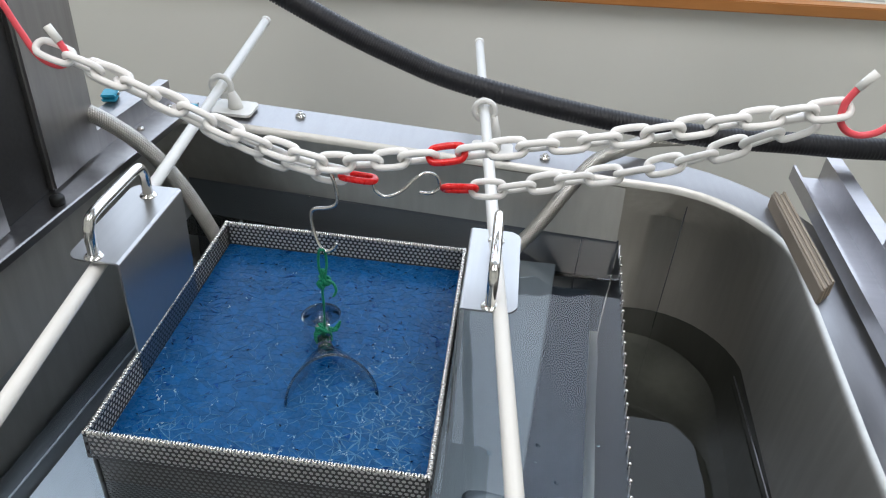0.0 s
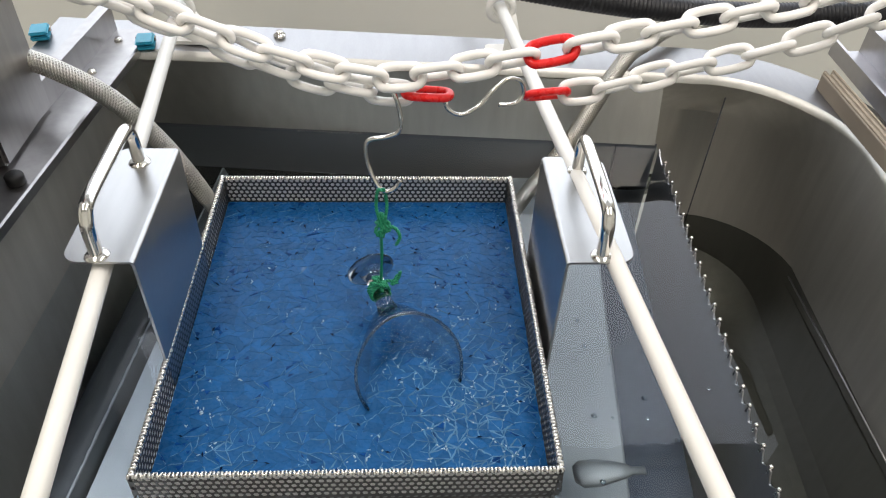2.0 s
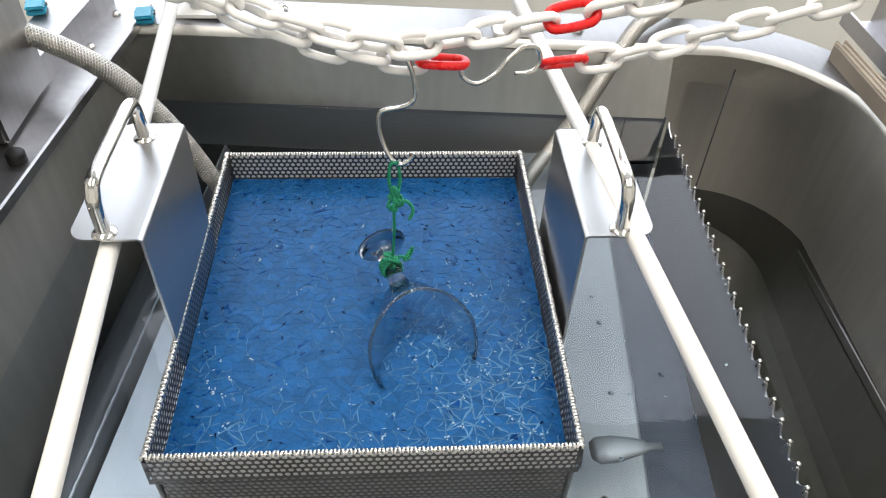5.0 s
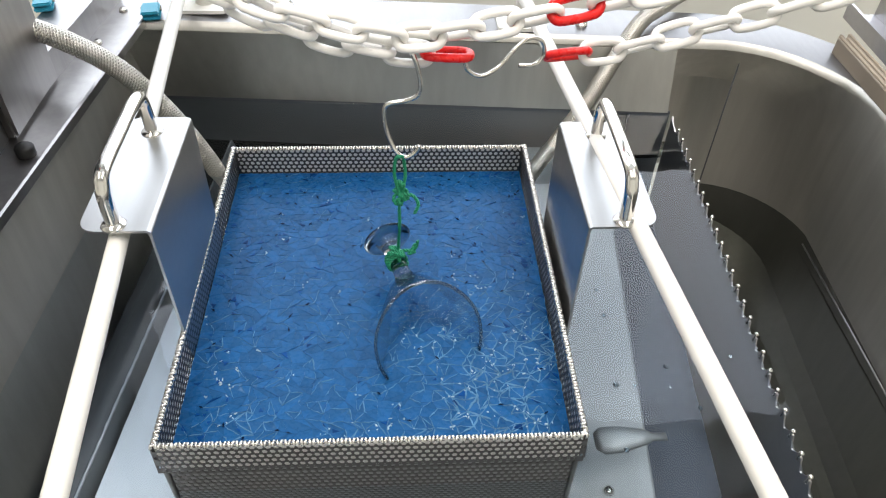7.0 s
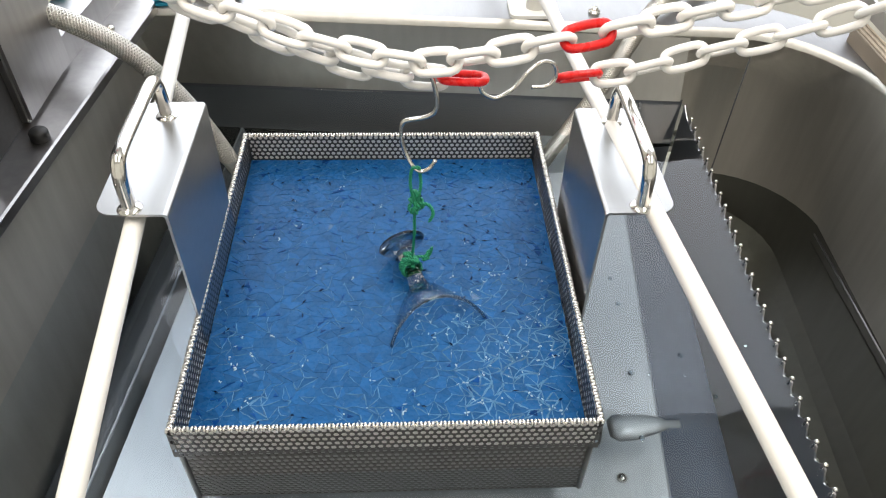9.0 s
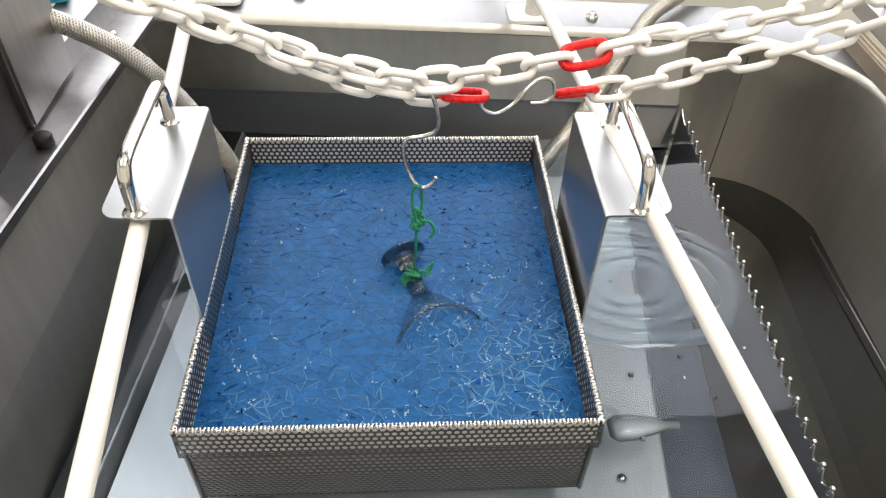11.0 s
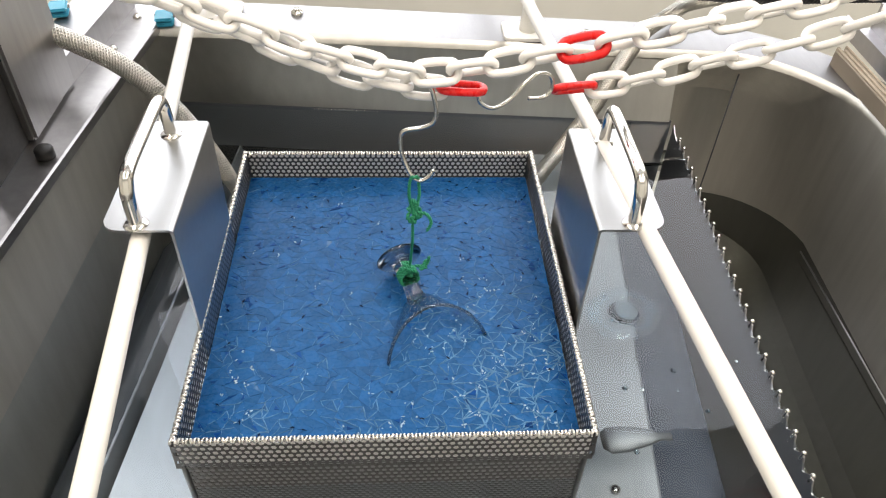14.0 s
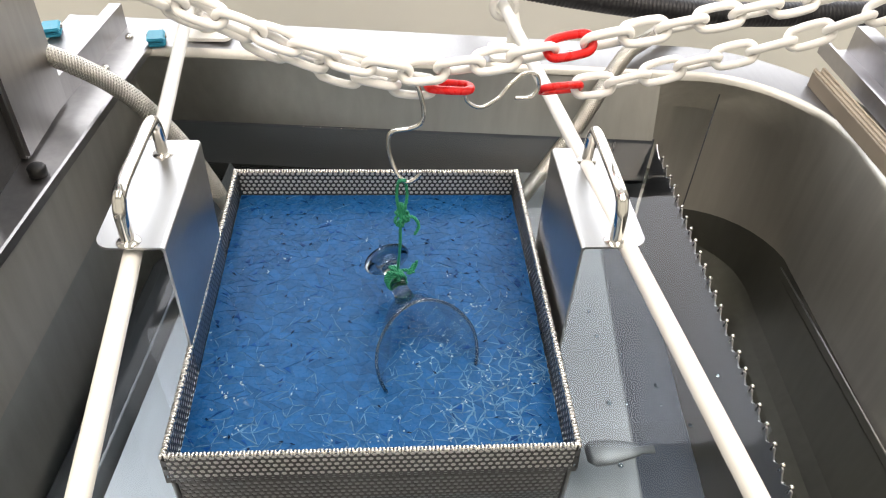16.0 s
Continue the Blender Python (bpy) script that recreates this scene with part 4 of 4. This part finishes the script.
def wine_glass():
    """Foot at the origin, axis along z; the bowl is cut off aslant, short on its upper side (y) and long below."""
    t = thing("wine_glass", "clear wine glass with slanted cut bowl half sunk in chips", "glass")
    base = 0.0457
    prof = smooth_path([(0.0080, 0, base), (0.0126, 0, base + 0.004), (0.0199, 0, base + 0.012), (0.0257, 0, base + 0.020), (0.0325, 0, base + 0.030), (0.0419, 0, base + 0.045), (0.0461, 0, base + 0.056), (0.0480, 0, base + 0.070), (0.0477, 0, base + 0.085), (0.0450, 0, base + 0.12)], 5)
    cut_h, slope, sides, steps, thick = base + 0.0527, 0.83, 72, 22, 0.0014
    bm = bmesh.new()
    outer, inner = [], []
    for k in range(sides):
        a = 2 * math.pi * k / sides
        c, q = math.cos(a), math.sin(a)
        # length of profile left on this side of the cut
        run = [0.0]
        for u, v in zip(prof, prof[1:]):
            run.append(run[-1] + (v - u).length)
        end = run[-1]
        for i in range(1, len(prof)):
            g0 = prof[i - 1].z - cut_h + slope * prof[i - 1].x * q
            g1 = prof[i].z - cut_h + slope * prof[i].x * q
            if g1 >= 0 > g0:
                end = run[i - 1] + (run[i] - run[i - 1]) * (-g0) / (g1 - g0)
                break
        co, ci = [], []
        for n in range(steps + 1):
            w = end * n / steps
            i = min(len(prof) - 2, max(0, int(np.searchsorted(run, w)) - 1))
            p = prof[i].lerp(prof[i + 1], (w - run[i]) / (run[i + 1] - run[i]))
            d = (prof[i + 1] - prof[i]).normalized()
            p2 = p + Vector((-d.z, 0, d.x)) * thick * min(1.0, n / 3)
            co.append(bm.verts.new((p.x * c, p.x * q, p.z)))
            ci.append(bm.verts.new((max(0.002, p2.x) * c, max(0.002, p2.x) * q, p2.z + 0.0006)))
        outer.append(co)
        inner.append(ci)
    rim = []
    for k in range(sides):
        k2 = (k + 1) % sides
        for n in range(steps):
            bm.faces.new((outer[k][n], outer[k2][n], outer[k2][n + 1], outer[k][n + 1]))
            bm.faces.new((inner[k2][n], inner[k][n], inner[k][n + 1], inner[k2][n + 1]))
        bm.faces.new((outer[k][steps], outer[k2][steps], inner[k2][steps], inner[k][steps]))
        rim.append((outer[k][steps].co + inner[k][steps].co) / 2)
    bmesh.ops.recalc_face_normals(bm, faces=bm.faces[:])
    part("bowl", bm, M_THIN, t, "thin clear rounded bowl cut aslant")
    part("rim", tube_bm(rim, 0.0015, 8, closed=True), M_SOLID, t, "rounded glass rim")
    part("stem", lathe_bm([(0, 0.0042), (0.0115, 0.0042), (0.0085, 0.009), (0.0074, 0.018), (0.0072, 0.030), (0.0076, 0.041), (0.0088, 0.0475), (0, 0.0485)], 32), M_SOLID, t, "clear solid stem")
    part("foot", lathe_bm([(0.0, 0.0), (0.0205, 0.0), (0.0215, 0.0010), (0.020, 0.0022), (0.0125, 0.0039), (0, 0.0039)], 48), M_SOLID, t, "clear round foot")
    return t


def motions():
    # drop of the hanging chain in metres, time by time
    lift = [(0, -0.019), (0.5, -0.013), (1, -0.010), (1.5, -0.0045), (2, -0.001), (2.5, 0), (7.0, 0), (7.5, -0.005), (8, -0.015), (8.5, -0.025), (9, -0.031), (9.6, -0.036), (10.4, -0.040), (11.5, -0.042), (13, -0.043), (13.5, -0.035), (14, -0.022), (14.5, -0.014), (15, -0.011), (15.5, -0.006), (16, -0.003)]
    # drop of the tied glass and its tilt in degrees, mouth down
    bob = [(0, -0.018, 13), (0.5, -0.012, 11), (1, -0.014, 11), (1.5, -0.008, 10), (2, 0.001, 9), (2.5, 0.002, 9), (3, -0.002, 9), (3.5, -0.002, 9), (4, 0.002, 9), (6.5, 0.001, 9), (7, 0, 9), (7.5, -0.005, 10), (8, -0.013, 12), (8.5, -0.019, 14), (9, -0.024, 16), (9.6, -0.031, 17), (10.4, -0.037, 15),
           (11.5, -0.0405, 15), (12, -0.0415, 15), (13, -0.0415, 15), (13.5, -0.031, 14), (14, -0.016, 13), (14.5, -0.012, 11), (15, -0.015, 11), (15.5, -0.009, 10), (16, -0.001, 9)]
    chain = hanging_chain()
    s_small = wire_thing("s_hook", "steel wire S hook joining the red links", "hook",
                         [(0.069, 0.175, 0.199), (0.071, 0.175, 0.191), (0.081, 0.176, 0.1855), (0.094, 0.181, 0.190), (0.105, 0.186, 0.201), (0.115, 0.190, 0.207), (0.125, 0.194, 0.203), (0.128, 0.195, 0.192), (0.122, 0.194, 0.1845), (0.110, 0.192, 0.1845)], 0.0015)
    s_main = wire_thing("s_hook", "twisted steel wire S hook carrying the twine", "hook",
                        [(0.014, 0.172, 0.203), (0.017, 0.170, 0.213), (0.025, 0.166, 0.2165), (0.033, 0.163, 0.208), (0.0375, 0.163, 0.190), (0.036, 0.164, 0.178), (0.028, 0.165, 0.1725), (0.014, 0.166, 0.1685), (0.0115, 0.166, 0.158), (0.014, 0.165, 0.143), (0.020, 0.162, 0.130), (0.027, 0.160, 0.1265), (0.034, 0.160, 0.131), (0.037, 0.160, 0.137)], 0.0017)
    hook_l = wire_thing("vinyl_hook", "coral vinyl coated S hook with white tips", "hook",
                        [(-0.290, 0.170, 0.328), (-0.282, 0.170, 0.346), (-0.268, 0.170, 0.352), (-0.250, 0.170, 0.341), (-0.238, 0.170, 0.316), (-0.225, 0.170, 0.291), (-0.208, 0.170, 0.284), (-0.198, 0.170, 0.292), (-0.203, 0.170, 0.306)], 0.0029, M_PINK,
                        [((-0.290, 0.170, 0.328), (-0.286, 0.170, 0.316)), ((-0.203, 0.170, 0.306), (-0.211, 0.170, 0.319))])
    hook_r = wire_thing("vinyl_hook", "coral vinyl coated S hook with white tips", "hook",
                        [(0.452, 0.170, 0.334), (0.447, 0.170, 0.320), (0.450, 0.170, 0.304), (0.463, 0.170, 0.296), (0.480, 0.170, 0.300), (0.495, 0.170, 0.318), (0.510, 0.170, 0.341), (0.525, 0.170, 0.348)], 0.0029, M_PINK,
                        [((0.452, 0.170, 0.334), (0.462, 0.170, 0.348))])
    tuft = thing("green_twine", "short green twine tied on the coral hook", "twine")
    rng = random.Random(9)
    for k in range(6):
        c = Vector((-0.284, 0.170, 0.335))
        pts = [c + Vector((rng.uniform(-1, 1), rng.uniform(-0.6, 0.6), rng.uniform(-1, 1))) * 0.006 for _ in range(4)]
        if k > 3:
            pts.append(c + Vector((0.012, 0, -0.022 - 0.004 * k)))
        part("strand", tube_bm(smooth_path(pts, 6), 0.0014, 6), M_GREEN, tuft)
    for ob in (chain, s_small, hook_l, hook_r, tuft):
        walk(ob, [(t, pose(0, 0, d)) for t, d in lift])
    times, drops = [r[0] for r in lift], [r[1] for r in lift]
    walk(s_main, [(t, pose(0, 0, 0.5 * (d + float(np.interp(t, times, drops))))) for t, d, a in bob])
    rope = twine()
    glass = wine_glass()
    walk(rope, [(t, pose(0, 0, d)) for t, d, a in bob])
    neck = Vector((0.0245, 0.1525, 0.0046))
    # the glass settles a little deeper into the chips while it sinks or rises
    settle = {8: -0.002, 8.5: -0.004, 9: -0.005, 13.5: -0.003, 14: -0.008, 14.5: -0.004}
    rows = []
    for t, d, a in bob:
        c, q = math.cos(radians(a)), math.sin(radians(a))
        ax = Vector((0.342 * c, -0.940 * c, -q))
        turn = ax.to_track_quat("Z", "Y").to_matrix().to_4x4()
        rows.append((t, Matrix.Translation(neck + Vector((0, 0, 0.9 * d + settle.get(t, 0.0))) - ax * 0.0457) @ turn))
    walk(glass, rows)
    for x, y, r in ((0.210, 0.205, 0.0020), (0.211, 0.172, 0.0024), (0.205, 0.092, 0.0026), (0.221, 0.090, 0.0016), (0.254, 0.110, 0.0027), (0.252, 0.088, 0.0014), (0.199, 0.155, 0.0013), (0.230, 0.149, 0.0012), (0.272, 0.066, 0.0022), (0.200, 0.028, 0.0024), (0.316, 0.120, 0.0018)):
        bubble(x, y, r)
    down = -0.40
    bubble(0.243, 0.208, 0.017, [(0, 0, 0, down), (13.7, 0, 0, down), (14.1, 0, 0, -0.001), (14.5, 0, 0, 0.0), (14.75, 0, 0, down), (16, 0, 0, down)])
    ripples()



def bubble(x, y, r, rows=None):
    t = tagged(part("air_bubble", lathe_bm([(0.0, r * 0.75), (r * 0.45, r * 0.66), (r * 0.8, r * 0.4), (r, 0.0), (r * 0.8, -r * 0.25), (0.0, -r * 0.35)], 18), M_WATER), "small clear air bubble on the tank water", "bubble", "air bubbles")
    t.visible_shadow = False
    walk(t, [(q, pose(x + dx, y + dy, WATER_Z + 0.0006 + dz)) for q, dx, dy, dz in (rows or [(0, 0, 0, 0), (16, 0.004, -0.006, 0)])])


def ripples():
    """Rings of raised water; each swells for a moment as the wave passes its place."""
    for x, y, t0, big in ((0.235, 0.200, 10.5, 0.40), (0.243, 0.208, 13.95, 0.75)):
        for k in range(5):
            r = 0.030 + 0.0185 * k + 0.0008 * k * k
            prof = [(r - 0.011, -0.0012), (r - 0.006, 0.00010), (r - 0.002, 0.0009 * big), (r + 0.002, 0.0009 * big), (r + 0.006, 0.00010), (r + 0.011, -0.0012)]
            bm = lathe_bm(prof, 72)
            for v in bm.verts:
                a = math.atan2(v.co.y, v.co.x)
                swell = 1 + 0.07 * math.sin(2 * a + 0.7 * k) + 0.035 * math.sin(5 * a + 1.9 * k)
                v.co.x, v.co.y = v.co.x * swell, v.co.y * swell * 0.86
            # keep the longest arc between the basket bracket and the toothed edge
            gone = [v for v in bm.verts if x + v.co.x > weir_x(y + v.co.y) - 0.004 or x + v.co.x < 0.166]
            bmesh.ops.delete(bm, geom=gone, context="VERTS")
            arcs, seen = [], set()
            for v in bm.verts:
                if v in seen:
                    continue
                arc, stack = [], [v]
                seen.add(v)
                while stack:
                    w = stack.pop()
                    arc.append(w)
                    for e in w.link_edges:
                        o = e.other_vert(w)
                        if o not in seen:
                            seen.add(o)
                            stack.append(o)
                arcs.append(arc)
            arcs.sort(key=len)
            bmesh.ops.delete(bm, geom=[v for arc in arcs[:-1] for v in arc], context="VERTS")
            ob = tagged(part("ripple", bm, M_WATER), "curved ripple ring on the tank water", "ripple", "ripple rings")
            ob.visible_shadow = False
            low, top = -0.46, WATER_Z + 0.0002
            a = t0 + 0.06 * k
            walk(ob, [(0, pose(x, y, low)), (a - 0.15, pose(x, y, low)), (a + 0.12, pose(x, y, top)), (a + 0.95, pose(x, y, top)), (a + 1.35, pose(x, y, low)), (16, pose(x, y, low))])


motions()
